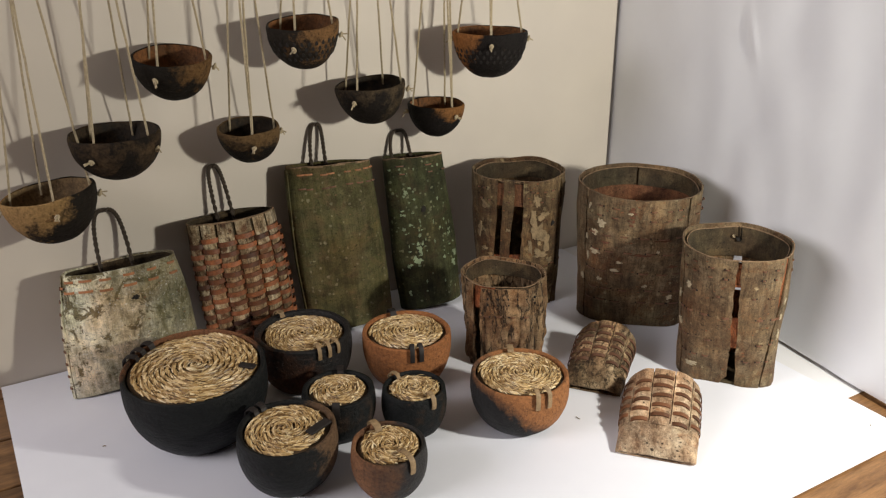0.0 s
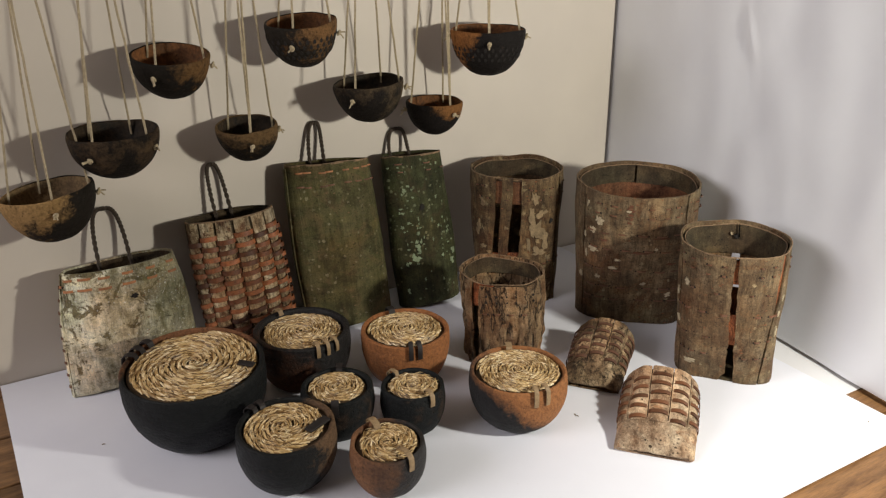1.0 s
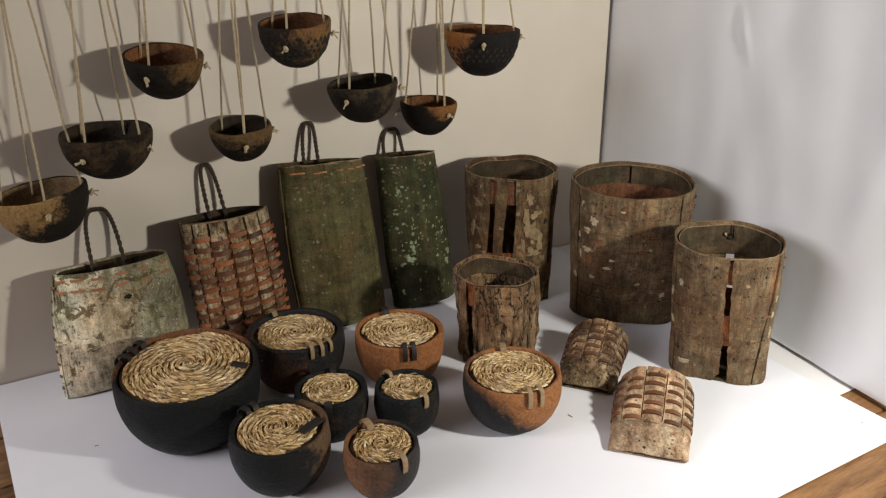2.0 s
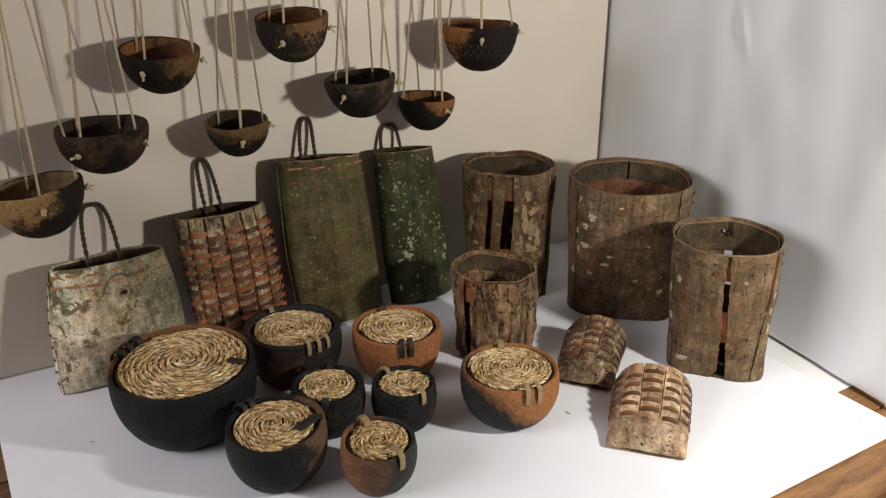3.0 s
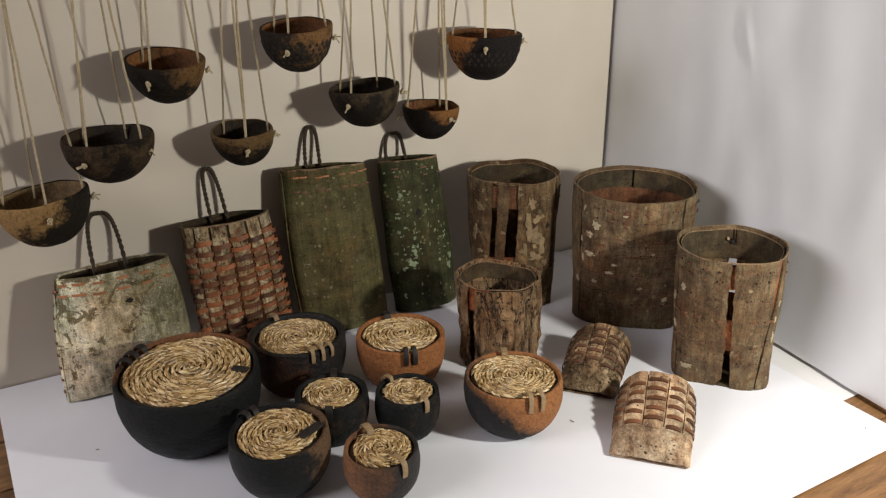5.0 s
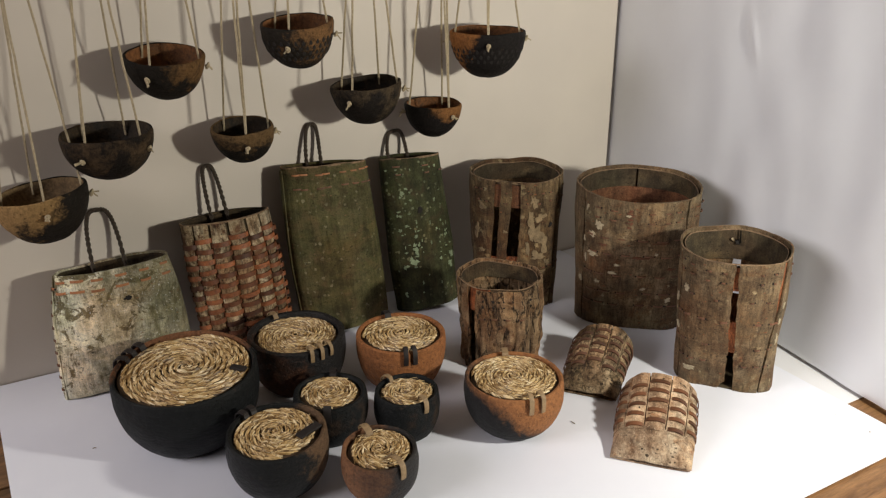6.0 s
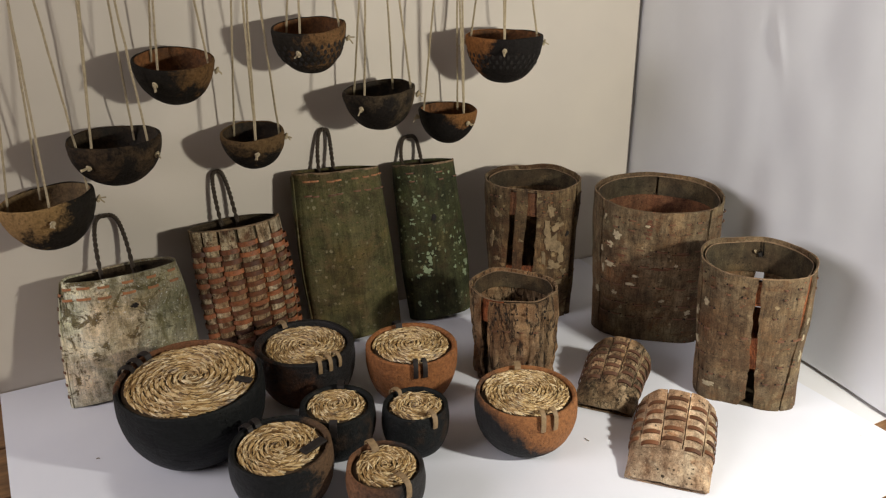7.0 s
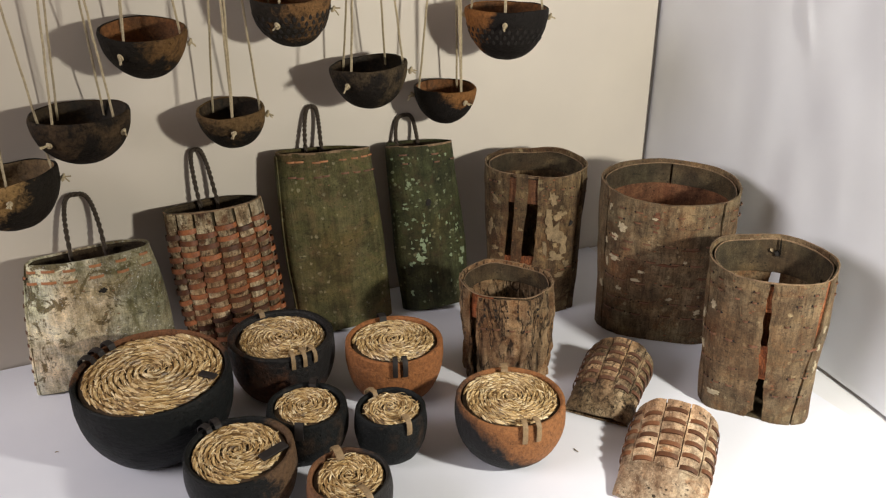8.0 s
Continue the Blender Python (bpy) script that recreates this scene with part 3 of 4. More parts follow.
def strap(R, h, ang, width, inward, down, lift=0.0012):
    """A strap loop from the lid over the jar's lip and down its outside."""
    a = radians(ang)
    out = Vector((math.cos(a), math.sin(a), 0))
    side = Vector((-math.sin(a), math.cos(a), 0))
    line = [(R - inward, h + 0.0005), (R - inward * 0.75, h + 0.0050), (R - inward * 0.35, h + 0.0058), (R - 0.001, h + 0.0045), (R + 0.0022, h + 0.001), (R + 0.0030, h - down * 0.5), (R + 0.0022, h - down)]
    verts, faces = [], []
    for i, (r, z) in enumerate(line):
        j, k = max(i - 1, 0), min(i + 1, len(line) - 1)
        d = out * (line[k][0] - line[j][0]) + Vector((0, 0, line[k][1] - line[j][1]))
        nrm = d.cross(side)
        nrm = -nrm.normalized() if nrm.dot(out + Vector((0, 0, 1))) < 0 else nrm.normalized()
        c = out * r + Vector((0, 0, z))
        for s, t in ((-1, 0), (-1, 1), (0, 1.35), (1, 1), (1, 0)):
            verts.append(c + side * (width / 2 * s) + nrm * (lift * t))
    for i in range(len(line) - 1):
        for k in range(5):
            q, b = i * 5 + k, i * 5 + (k + 1) % 5
            faces.append((q, b, b + 5, q + 5))
    faces.append((0, 1, 2, 3, 4))
    e = len(verts) - 5
    faces.append((e + 4, e + 3, e + 2, e + 1, e))
    return verts, faces


def jar(x, y, R, h, body_mat, body_label, label, pitch, ties, seed, foot=0.5, belly=0.03, sink=0.003, tip=(0, 0), mouth=0.87):
    """ties: (angle, width, inward, down, material); mouth: the lid's radius as a share of the lip's."""
    ob = thing("lidded_jar", pose(x, y, 0, tip[0], tip[1], 0), label, "jar", "lidded clay jars")
    prof = [(0.0, 0.0), (R * foot * 0.8, 0.0)]
    for k in range(1, 15):
        s = k / 14
        r = R * (foot + (1 - foot) * math.sin(math.pi / 2 * min(1, s * 1.12)) ** 0.85)
        r *= 1 + belly * math.sin(math.pi * s)
        prof.append((r, h * (1 - math.cos(math.pi / 2 * s)) ** 0.82 * 0.985))
    lid_r = R * mouth
    t = R - lid_r - 0.0008
    prof += [(R - t * 0.12, h - 0.0004), (R - t * 0.35, h + 0.0006), (R - t * 0.65, h + 0.0004), (R - t * 0.88, h - 0.0006), (R - t, h - 0.0026), (R - t * 1.1, h - 0.014), (0.0, h - 0.018)]
    part("body", lathe(prof, 60, 0.0011, seed, rim=16), body_mat, ob, body_label)
    dome = 0.035 * R + 0.001
    lid = part("lid", coil_lid(lid_r, pitch, dome, seed), STRAW, ob, "coiled straw rope lid")
    lid.location = (0, 0, h - sink)
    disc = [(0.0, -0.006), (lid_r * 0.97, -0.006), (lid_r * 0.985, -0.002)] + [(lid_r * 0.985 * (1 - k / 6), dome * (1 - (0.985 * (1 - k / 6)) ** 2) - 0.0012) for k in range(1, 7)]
    # dark core paints the shade seen in the coil's gaps
    core = part("lid_core", lathe(disc, 40), STRAW_SHADE, lid)
    for ang, width, inward, down, m in ties:
        part("strap", strap(R, h, ang, width, inward, down), m, ob, "tan leather strap loop" if m is LEATHER_TAN else "dark leather strap loop")
    return ob


def lid_bit(ob, r, ang, length, width, turn, z, m):
    """A flat strap end lying on a lid."""
    a = radians(ang)
    me = box((-length / 2, -width / 2, -0.001), (length / 2, width / 2, 0.002), 0.0012)
    p = part("strap_end", me, m, ob, "dark leather strap end")
    p.matrix_basis = pose(r * math.cos(a), r * math.sin(a), z, 0, 0, turn)


big = jar(-0.2955, 0.872, 0.0842, 0.095, CLAY_BLACK_RIM, "black smoke-fired clay body with a brown lip", "large black clay bowl with a coiled straw lid", 0.0066,
          [(150, 0.0085, 0.016, 0.010, LEATHER_DARK), (162, 0.0085, 0.016, 0.010, LEATHER_DARK), (174, 0.0085, 0.016, 0.010, LEATHER_DARK)], 11, foot=0.50, mouth=0.925, tip=(3, 0))
lid_bit(big, 0.066, -4, 0.020, 0.009, -15, 0.0965, LEATHER_DARK)
jar(-0.186, 0.989, 0.0640, 0.078, CLAY_DUSK, "black and reddish brown clay body", "dark clay jar with a pale coiled straw lid", 0.0048,
    [(-62, 0.0048, 0.012, 0.0125, LEATHER_TAN), (-50, 0.0048, 0.012, 0.0125, LEATHER_TAN), (-38, 0.0048, 0.012, 0.0115, LEATHER_TAN), (133, 0.007, 0.016, 0.004, LEATHER_TAN)], 23, foot=0.52, mouth=0.865, sink=0.007)
jar(-0.048, 1.001, 0.0590, 0.072, CLAY_ORANGE, "orange terracotta body", "orange clay jar with a coiled straw lid", 0.0052,
    [(-80, 0.006, 0.009, 0.016, LEATHER_DARK), (-69, 0.006, 0.009, 0.016, LEATHER_DARK), (116, 0.009, 0.014, 0.004, LEATHER_DARK)], 35, foot=0.55, mouth=0.88)
jar(-0.124, 0.868, 0.0430, 0.0640, CLAY_BLACK, "black smoke-fired clay body", "small black clay jar with a dark-strapped straw lid", 0.0050,
    [(92, 0.008, 0.012, 0.006, LEATHER_DARK), (-86, 0.009, 0.006, 0.013, LEATHER_DARK)], 41, foot=0.5, belly=0.08, mouth=0.83, tip=(2, 0))
jar(-0.033, 0.876, 0.0380, 0.061, CLAY_BLACK, "black smoke-fired clay body", "small black clay jar with a tan-strapped straw lid", 0.0050,
    [(140, 0.006, 0.014, 0.003, LEATHER_TAN), (-52, 0.0058, 0.012, 0.012, LEATHER_TAN)], 53, foot=0.55, belly=0.10, mouth=0.85)
jar(0.097, 0.894, 0.0596, 0.071, CLAY_SPLIT, "orange clay body, blackened on one flank", "round orange and black clay jar with coiled straw lid", 0.0047,
    [(-74, 0.0055, 0.011, 0.017, LEATHER_TAN), (-60, 0.0055, 0.011, 0.017, LEATHER_TAN), (100, 0.008, 0.012, 0.003, LEATHER_TAN)], 67, foot=0.46, belly=0.05, mouth=0.90)
j6 = jar(-0.169, 0.777, 0.0545, 0.071, CLAY_SMOKE, "black clay body with a brown flank", "black clay jar with a rough coiled straw lid", 0.0056,
         [(136, 0.007, 0.013, 0.008, LEATHER_DARK), (150, 0.007, 0.013, 0.008, LEATHER_DARK)], 71, foot=0.5, belly=0.06, mouth=0.87, tip=(3, 0))
lid_bit(j6, 0.036, -2, 0.030, 0.011, 52, 0.0725, LEATHER_DARK)
jar(-0.0555, 0.763, 0.0405, 0.060, CLAY_LEFT, "orange clay body, blackened on one side", "small orange and black clay jar with straw lid", 0.0052,
    [(122, 0.008, 0.018, 0.003, LEATHER_TAN), (-50, 0.0062, 0.020, 0.014, LEATHER_TAN)], 83, foot=0.5, belly=0.08, mouth=0.87, tip=(3, 0))

# ---- bark baskets ----------------------------------------------------------


def basket(m, surf, panels, linings, label, bark_mat, rough=0.0015, freq=(48, 48, 15), edge_v=0.9965, seed=0.0):
    """panels: (u0, u1, v0, v1, lift), where u0 and u1 may be (foot, mouth); linings: (u0, u1, v0, v1, material), set inside the wall."""
    ob = thing("bark_basket", m, label, "basket", "bark baskets")
    for k, (u0, u1, v0, v1, lift) in enumerate(panels):
        wide = abs((u1[1] if isinstance(u1, tuple) else u1) - (u0[1] if isinstance(u0, tuple) else u0))
        nu = max(6, int(wide / (1.6 if rough > 0.001 else 3)))
        nv = 44 if rough > 0.001 else 30
        part("panel", patch(surf, ragged(u0, 2.2, seed + k), ragged(u1, 2.2, seed + k + 0.5), ragged(v0, 0.006, seed + k), ragged(v1, 0.004, seed + k), nu, nv, lift, 0.0022, rough, seed + k, freq), bark_mat, ob)
    # bark lining carries the basket's inside shade in its colour
    for u0, u1, v0, v1, mm in linings:
        part("lining", patch(surf, u0, u1, v0, v1, max(6, int((u1 - u0) / 6)), 8, -0.0046 if mm is BARK_IN_SHADED else -0.0023, 0.0018 if mm is BARK_IN_SHADED else 0.0015, 0.0, seed), mm, ob, "grey bark lining with painted inside shade" if mm is BARK_IN_SHADED else "reddish inner bark lining")
    part("rim", patch(surf, -180, 180, edge_v, ragged(1.001, 0.005, seed), 150, 2, lambda s, t: 0.0012 + 0.0005 * noise.noise((s * 30, seed, 1)), 0.0011), EDGE, ob, "pale cut edge")
    part("rim", patch(surf, -180, 180, 0.971, ragged(0.978, 0.006, seed + 4), 150, 2, lambda s, t: -0.0044 + 0.0004 * noise.noise((s * 22, seed, 6)), 0.0010), EDGE, ob, "pale inner cut edge")
    part("base", base_disc(surf), BARK_IN_SHADED, ob)
    return ob


def flakes(ob, surf, rows, material, lift=0.003, name="lichen_patch"):
    for k, (u, v, w, h) in enumerate(rows):
        part(name, flake(surf, u, v, w, h, lift, k * 1.7 + w * 100), material, ob)


# basket beside the side sheet
s = Loft(0.190, (0.068, 0.072), (0.061, 0.044), 3.6, (-0.004, 0.004), 0.001, 0.0035, 2.0)
b_right = basket(pose(0.394, 1.026, 0, 0, 0, -20), s,
                 [(-193, (-147, -160), 0, 1, 0.0), ((-143, -157), (-89, -87), 0, 1, 0.0), ((-84.5, -83), (-52.5, -31), 0, 1, 0.0), ((-48.5, -20), 30, 0, 1, 0.0), (31, 85, 0, 1, 0.0), (84, 93, 0.88, 1, 0.0), (92, 167, 0, 1, 0.001)],
                 [(-180, 180, 0.83, 0.972, BARK_IN_SHADED), (-110, 10, 0.31, 0.56, INNER), (-100, -10, 0.80, 0.968, INNER), (60, 120, 0.02, 0.50, INNER), (-168, -140, 0.03, 0.97, INNER), (-58, -16, 0.28, 0.97, INNER), (31, 166, 0.76, 0.86, BARK_IN_SHADED)],
                 "brown bark basket with open slits beside the side sheet", BARK_GREY, seed=3.1)
for v in (0.93, 0.86):
    stitches(b_right, s, [-150, -132, -112, -96, -60, -44, -8, 60, 80, 125, 140], v, 0.006, 0.0026, STITCH_DIM, v, 0.0018)
stitches(b_right, s, [-146, -132, -112, -92, -62, -42, -34], 0.56, 0.010, 0.0026, STITCH_DIM, 2.0)
stitches(b_right, s, [-138, -118, -104, -74, -58, -42], 0.22, 0.008, 0.0026, STITCH_DIM, 6.0, 0.0018)
stitches(b_right, s, [-128, -100, -70, -50], 0.72, 0.006, 0.0026, STITCH_DIM, 8.0, 0.0018)
stitches(b_right, s, [-150, -136, -104, -60, -40], 0.36, 0.009, 0.0026, STITCH_DIM, 4.0, 0.002)
flakes(b_right, s, [(-139, 0.74, 0.013, 0.010), (-157, 0.63, 0.006, 0.012), (-152, 0.43, 0.012, 0.010), (-121, 0.14, 0.016, 0.008), (-24, 0.55, 0.006, 0.012), (-22, 0.40, 0.006, 0.018), (-19, 0.66, 0.007, 0.010)], LICHEN)

# pale flake painted where light comes through a hole in the back
flakes(b_right, s, [(96, 0.905, 0.0048, 0.0044)], LICHEN, -0.0076, "pale_chip")
# dark flakes on the lining stand in for the shade of a slit
flakes(b_right, s, [(88, 0.93, 0.0028, 0.018), (90, 0.89, 0.008, 0.007)], HOLE, -0.0076, "slit_shade")

# wide basket by the corner
s = Loft(0.2105, (0.0905, 0.094), (0.081, 0.056), 3.2, (0.0, 0.012), 0.002, 0.004, 5.0)
b_back = basket(pose(0.300, 1.214, 0, 0, 0, -10), s,
                [(-196, -147, 0, 1, 0.0), (-144, -45, 0, 1, 0.0016), (-41, 12, 0, 1, 0.0), (13, 92, 0, 1, 0.0), (90, 163, 0, 1, 0.0012)],
                [(-180, 90, 0.84, 0.972, BARK_IN_SHADED), (92, 180, 0.84, 0.972, BARK_IN_SHADED), (25, 155, 0.35, 0.84, INNER_BROWN), (-180, 180, 0.02, 0.5, INNER_BROWN)],
                "wide grey-brown bark basket with stitched rows by the corner", BARK_GREY, seed=6.3)
for k, v in enumerate((0.925, 0.855)):
    stitches(b_back, s, [-128, -112, -98, -80, -66, -55, -28, -15, 110, 95, 70, 52, 125], v, 0.010, 0.0040, STITCH_DIM, v, 0.0018)
for k, v in enumerate((0.72, 0.60, 0.44, 0.30, 0.20)):
    stitches(b_back, s, [-134 + 5 * (k % 2) + 16 * i for i in range(6)], v, 0.016, 0.0040, STITCH_DIM, v + 9, 0.002)
flakes(b_back, s, [(-126, 0.80, 0.015, 0.013), (-132, 0.72, 0.014, 0.009), (-128, 0.57, 0.022, 0.008), (-110, 0.46, 0.024, 0.008), (-103, 0.52, 0.012, 0.004), (-121, 0.37, 0.007, 0.007), (-36, 0.45, 0.012, 0.016), (-98, 0.90, 0.008, 0.005),
                   (55, 0.93, 0.008, 0.010), (-140, 0.90, 0.004, 0.012), (-142, 0.66, 0.004, 0.010), (-139, 0.52, 0.005, 0.012), (-75, 0.62, 0.006, 0.004), (-85, 0.34, 0.010, 0.004), (-150, 0.33, 0.010, 0.01), (-60, 0.25, 0.010, 0.007)], LICHEN, 0.0044)

flakes(b_back, s, [(-97 + 1.5 * (k % 2), 0.935 - 0.03 * k, 0.007, 0.0045) for k in range(5)] + [(-118, 0.66, 0.016, 0.003), (-70, 0.70, 0.022, 0.003), (-88, 0.585, 0.03, 0.003), (-60, 0.5, 0.014, 0.003)], plain("red_lenticel", (0.13, 0.048, 0.022), 0.4, 200, 0.85), 0.0042, "lenticel")

# tall slit basket at the back
s = Loft(0.2155, (0.072, 0.064), (0.060, 0.040), 3.4, (0.0, 0.012), 0.001, 0.004, 8.0)
b_tall = basket(pose(0.118, 1.262, 0, 0, 0, 4), s,
                [(-200, -122, 0, 1, 0.0), (-114, -101, 0, 1, 0.0005), (-90, -38, 0, 1, 0.0005), (-33, 12, 0, 1, 0.0), (12, 90, 0, 1, 0.0), (88, 158, 0, 1, 0.001)],
                [(-180, 180, 0.85, 0.972, BARK_IN_SHADED), (-150, -40, 0.80, 0.968, INNER_BROWN), (-150, -40, 0.22, 0.42, INNER)],
                "tall brown bark basket with wide open slits", BARK_BROWN, seed=9.7)
stitches(b_tall, s, [-150, -140, -106, -80, -62, -50, -20, 0, 60, 120], 0.92, 0.007, 0.0026, STITCH_DIM, 3.0, 0.0018)
stitches(b_tall, s, [-146, -132, -106, -82, -68, -50, -24], 0.84, 0.006, 0.0026, STITCH_DIM, 7.0, 0.0018)
stitches(b_tall, s, [-150, -140, -106, -78, -60, -48, -20], 0.34, 0.009, 0.0026, STITCH_DIM, 4.0, 0.002)
flakes(b_tall, s, [(-76, 0.86, 0.015, 0.020), (-72, 0.60, 0.026, 0.034), (-79, 0.66, 0.014, 0.05), (-70, 0.44, 0.026, 0.018), (-105, 0.62, 0.009, 0.006), (-137, 0.47, 0.007, 0.007), (-106, 0.25, 0.012, 0.008), (-60, 0.52, 0.012, 0.03), (-66, 0.74, 0.020, 0.016), (-55, 0.38, 0.012, 0.014), (-82, 0.50, 0.008, 0.03), (-64, 0.30, 0.016, 0.010), (-140, 0.80, 0.012, 0.01), (-150, 0.6, 0.01, 0.02)], plain("pale_scar", (0.235, 0.165, 0.088), 0.5, 120, 0.85, piece=0.2), 0.0038, "bark_scar")
flakes(b_tall, s, [(-48, 0.66, 0.007, 0.007)], HOLE, 0.0042, "knot_hole")

# low furrowed basket
s = Loft(0.128, (0.0570, 0.053), (0.050, 0.038), 3.2, (-0.006, 0.008), 0.001, 0.0035, 12.0)
b_low = basket(pose(0.090, 1.060, 0, 0, 0, -4), s,
               [(-205, -132, 0, 1, 0.0), (-120, -40, 0, 0.97, 0.0015), (-41, 15, 0, 1, 0.0), (15, 95, 0, 1, 0.0), (93, 153, 0, 1, 0.001)],
               [(-180, 180, 0.80, 0.972, BARK_IN_SHADED), (-150, -100, 0.72, 0.98, INNER)],
               "small basket of deeply furrowed brown bark", BARK_ROUGH, rough=0.0058, freq=(105, 105, 24), seed=14.2)
for v in (0.87, 0.80):
    flakes(b_low, s, [(-108 + 12 * i, v, 0.0024, 0.0030) for i in range(6)], HOLE, 0.0058, "stitch_hole")
stitches(b_low, s, [-110, -95, -80, -62], 0.66, 0.008, 0.0052, STITCH_DIM, 1.0, 0.002)

# ---- bark bags with rope handles -------------------------------------------


def handle(ob, x0, x1, y, z, rise, lean, flop=0.035, thick=0.0018):
    """A two-strand rope arch over a bag's mouth."""
    pts = []
    for k in range(90):
        t = k / 89
        a = math.pi * t
        c = math.cos(a)
        x = (x0 + x1) / 2 - (x1 - x0) / 2 * math.copysign(abs(c) ** 0.55, c) + lean * math.sin(a)
        zz = z - 0.02 + (rise + 0.02) * math.sin(a) ** 0.7
        pts.append((x, y + flop * max(0.0, (zz - z) / rise) ** 0.5, zz))
    part("handle", twisted(pts, thick, 15), ROPE, ob, "twisted dark rope handle")


def bag(m, surf, mat, label, panels=((-184, 4, 0.0),), rough=0.0006, freq=(55, 55, 10), seed=0.0):
    ob = thing("bark_bag", m, label, "bag", "bark bags leaning on the board")
    for k, (u0, u1, lift) in enumerate(panels):
        part("front_panel", patch(surf, ragged(u0, 0.6, seed + k), ragged(u1, 0.6, seed + k + 0.4), 0, 1, max(8, int((u1 - u0) / 4)), 36, lift, 0.0022, rough, seed, freq), mat, ob)
    part("back_panel", patch(surf, 2, 178, 0, 1, 30, 20, 0.0, 0.0018, rough * 0.5, seed + 3), mat, ob)
    # lining and base are darkened for the shade down in the bag
    part("lining", patch(surf, -180, 180, 0.3, 0.985, 60, 8, -0.003, 0.0015), BARK_IN_SHADED, ob, "dark inner bark lining with painted shade")
    part("base", base_disc(surf), BARK_IN_SHADED, ob)
    part("rim", patch(surf, -181, 1, 0.992, ragged(1.002, 0.006, seed), 60, 2, 0.0003, 0.0020), mat if mat is BARK_WHITE else EDGE, ob, "pale cut edge")
    return ob


# pale bag
s = Loft(0.1655, (0.0705, 0.039), (0.0835, 0.012), 2.0, (0.0035, 0.0), 0.004, 0.003, 21.0)
g_pale = bag(pose(-0.412, 0.986, 0.002, -11.5, -0.8, 32.5), s, BARK_WHITE, "pale whitish bark bag with stitches and rope handle", seed=21.0)
for k, v in enumerate((0.95, 0.865)):
    stitches(g_pale, s, [-158, -133, -111, -88, -64, -35], v, 0.017 if k else 0.015, 0.0032, STITCH, v, 0.0032, False)
stitches(g_pale, s, [-176], 0.90, 0.010, 0.003, STITCH, 2, 0.003)
flakes(g_pale, s, [(-85, 0.75, 0.011, 0.007)], HOLE, 0.0032, "knot_hole")
part("seam_panel", patch(s, ragged(-189, 0.8, 3.0), ragged(-174, 0.8, 5.0), 0, 0.985, 5, 24, 0.0022, 0.0018, 0.0006, 4.0), BARK_WHITE, g_pale)
for k in range(9):
    part("side_stitch", patch(s, -186, -176, 0.08 + 0.1 * k, 0.10 + 0.1 * k, 4, 2, 0.0042, 0.001), STITCH_DIM, g_pale)
handle(g_pale, -0.017, 0.024, 0.026, 0.162, 0.072, -0.001, 0.005)


def weave(ob, surf, cols, v0, v1, rows, mat, off=0.0012, proud=0.0030, seed=0.0, phase=0, over=0.03, fill=0.5):
    """Strips woven through upright splints: each piece passes over one splint, staggered from splint to splint."""
    step = (v1 - v0) / rows
    for j in range(rows):
        for i, (u0, u1) in enumerate(cols):
            w = 0.07 * noise.noise((i * 3.3, j * 2.9, seed))
            mid = v0 + step * (j + 0.5 + w + (0.5 if (i + phase) % 2 else 0.0) - 0.25)
            a, b = mid - step * fill / 2, mid + step * fill / 2 * (1 + w)
            ex = over * (u1 - u0)
            tilt = step * (0.08 + 0.3 * noise.noise((i * 1.3, j * 4.1, seed + 2)))
            part("strip", patch(surf, u0 - ex, u1 + ex, lambda q, a=a, tilt=tilt: a + tilt * (q - 0.5), lambda q, b=b, tilt=tilt: b + tilt * (q - 0.5), 8, 2,
                                lambda q, t: off - 0.0028 + (proud + 0.0028) * math.sin(math.pi * q) ** 0.6, 0.0011), mat, ob)


def splints(ob, surf, cols, v0, v1, mat, seed, lift=0.0, rough=0.0010, gap=1.8):
    for k, (u0, u1) in enumerate(cols):
        part("splint", patch(surf, ragged(u0 + gap, 0.8, seed + k), ragged(u1 - gap, 0.8, seed + k + 0.6), v0, ragged(v1, 0.006, seed + k), 7, 40, lambda q, t: lift + 0.0010 * math.sin(math.pi * q), 0.0020, rough, seed + k), mat, ob)


# woven bag
s = Loft(0.2025, (0.061, 0.035), (0.061, 0.020), 2.2, (0, 0.0), 0.003, 0.002, 31.0, cut=0.008)
# dark panels behind the splints stand in for shade in their gaps
g_woven = bag(pose(-0.273, 1.086, 0.003, -8, -3.5, 36), s, BARK_IN_SHADED, "woven bark bag with red-brown strips and rope handle", seed=31.0, panels=((-184, 4, -0.0025),))
cols = [(-178, -148), (-148, -123), (-123, -99), (-99, -75), (-75, -50), (-50, -22), (-22, 6)]
splints(g_woven, s, cols, 0.0, 0.995, BARK_BIRCH, 3.0)
weave(g_woven, s, cols, 0.03, 0.90, 12, LEATHER_RED, 0.002, 0.0040, 5.0, 0, 0.05, 0.45)
handle(g_woven, -0.010, 0.013, 0.025, 0.198, 0.069, -0.002, 0.004)

# green bag
s = Loft(0.2555, (0.0615, 0.024), (0.065, 0.026), 2.3, (0, 0.0), 0.004, 0.002, 41.0, cut=0.011)
g_green = bag(pose(-0.143, 1.161, 0.003, -8, -2.9, 27), s, BARK_GREEN, "tall olive green bark bag with stitched rim", seed=41.0)
for k, v in enumerate((0.955, 0.875)):
    stitches(g_green, s, [-140, -128, -105, -96, -72, -55, -38, -20], v, 0.012, 0.0032, STITCH_DIM if k else STITCH, v + k, 0.0022, False)
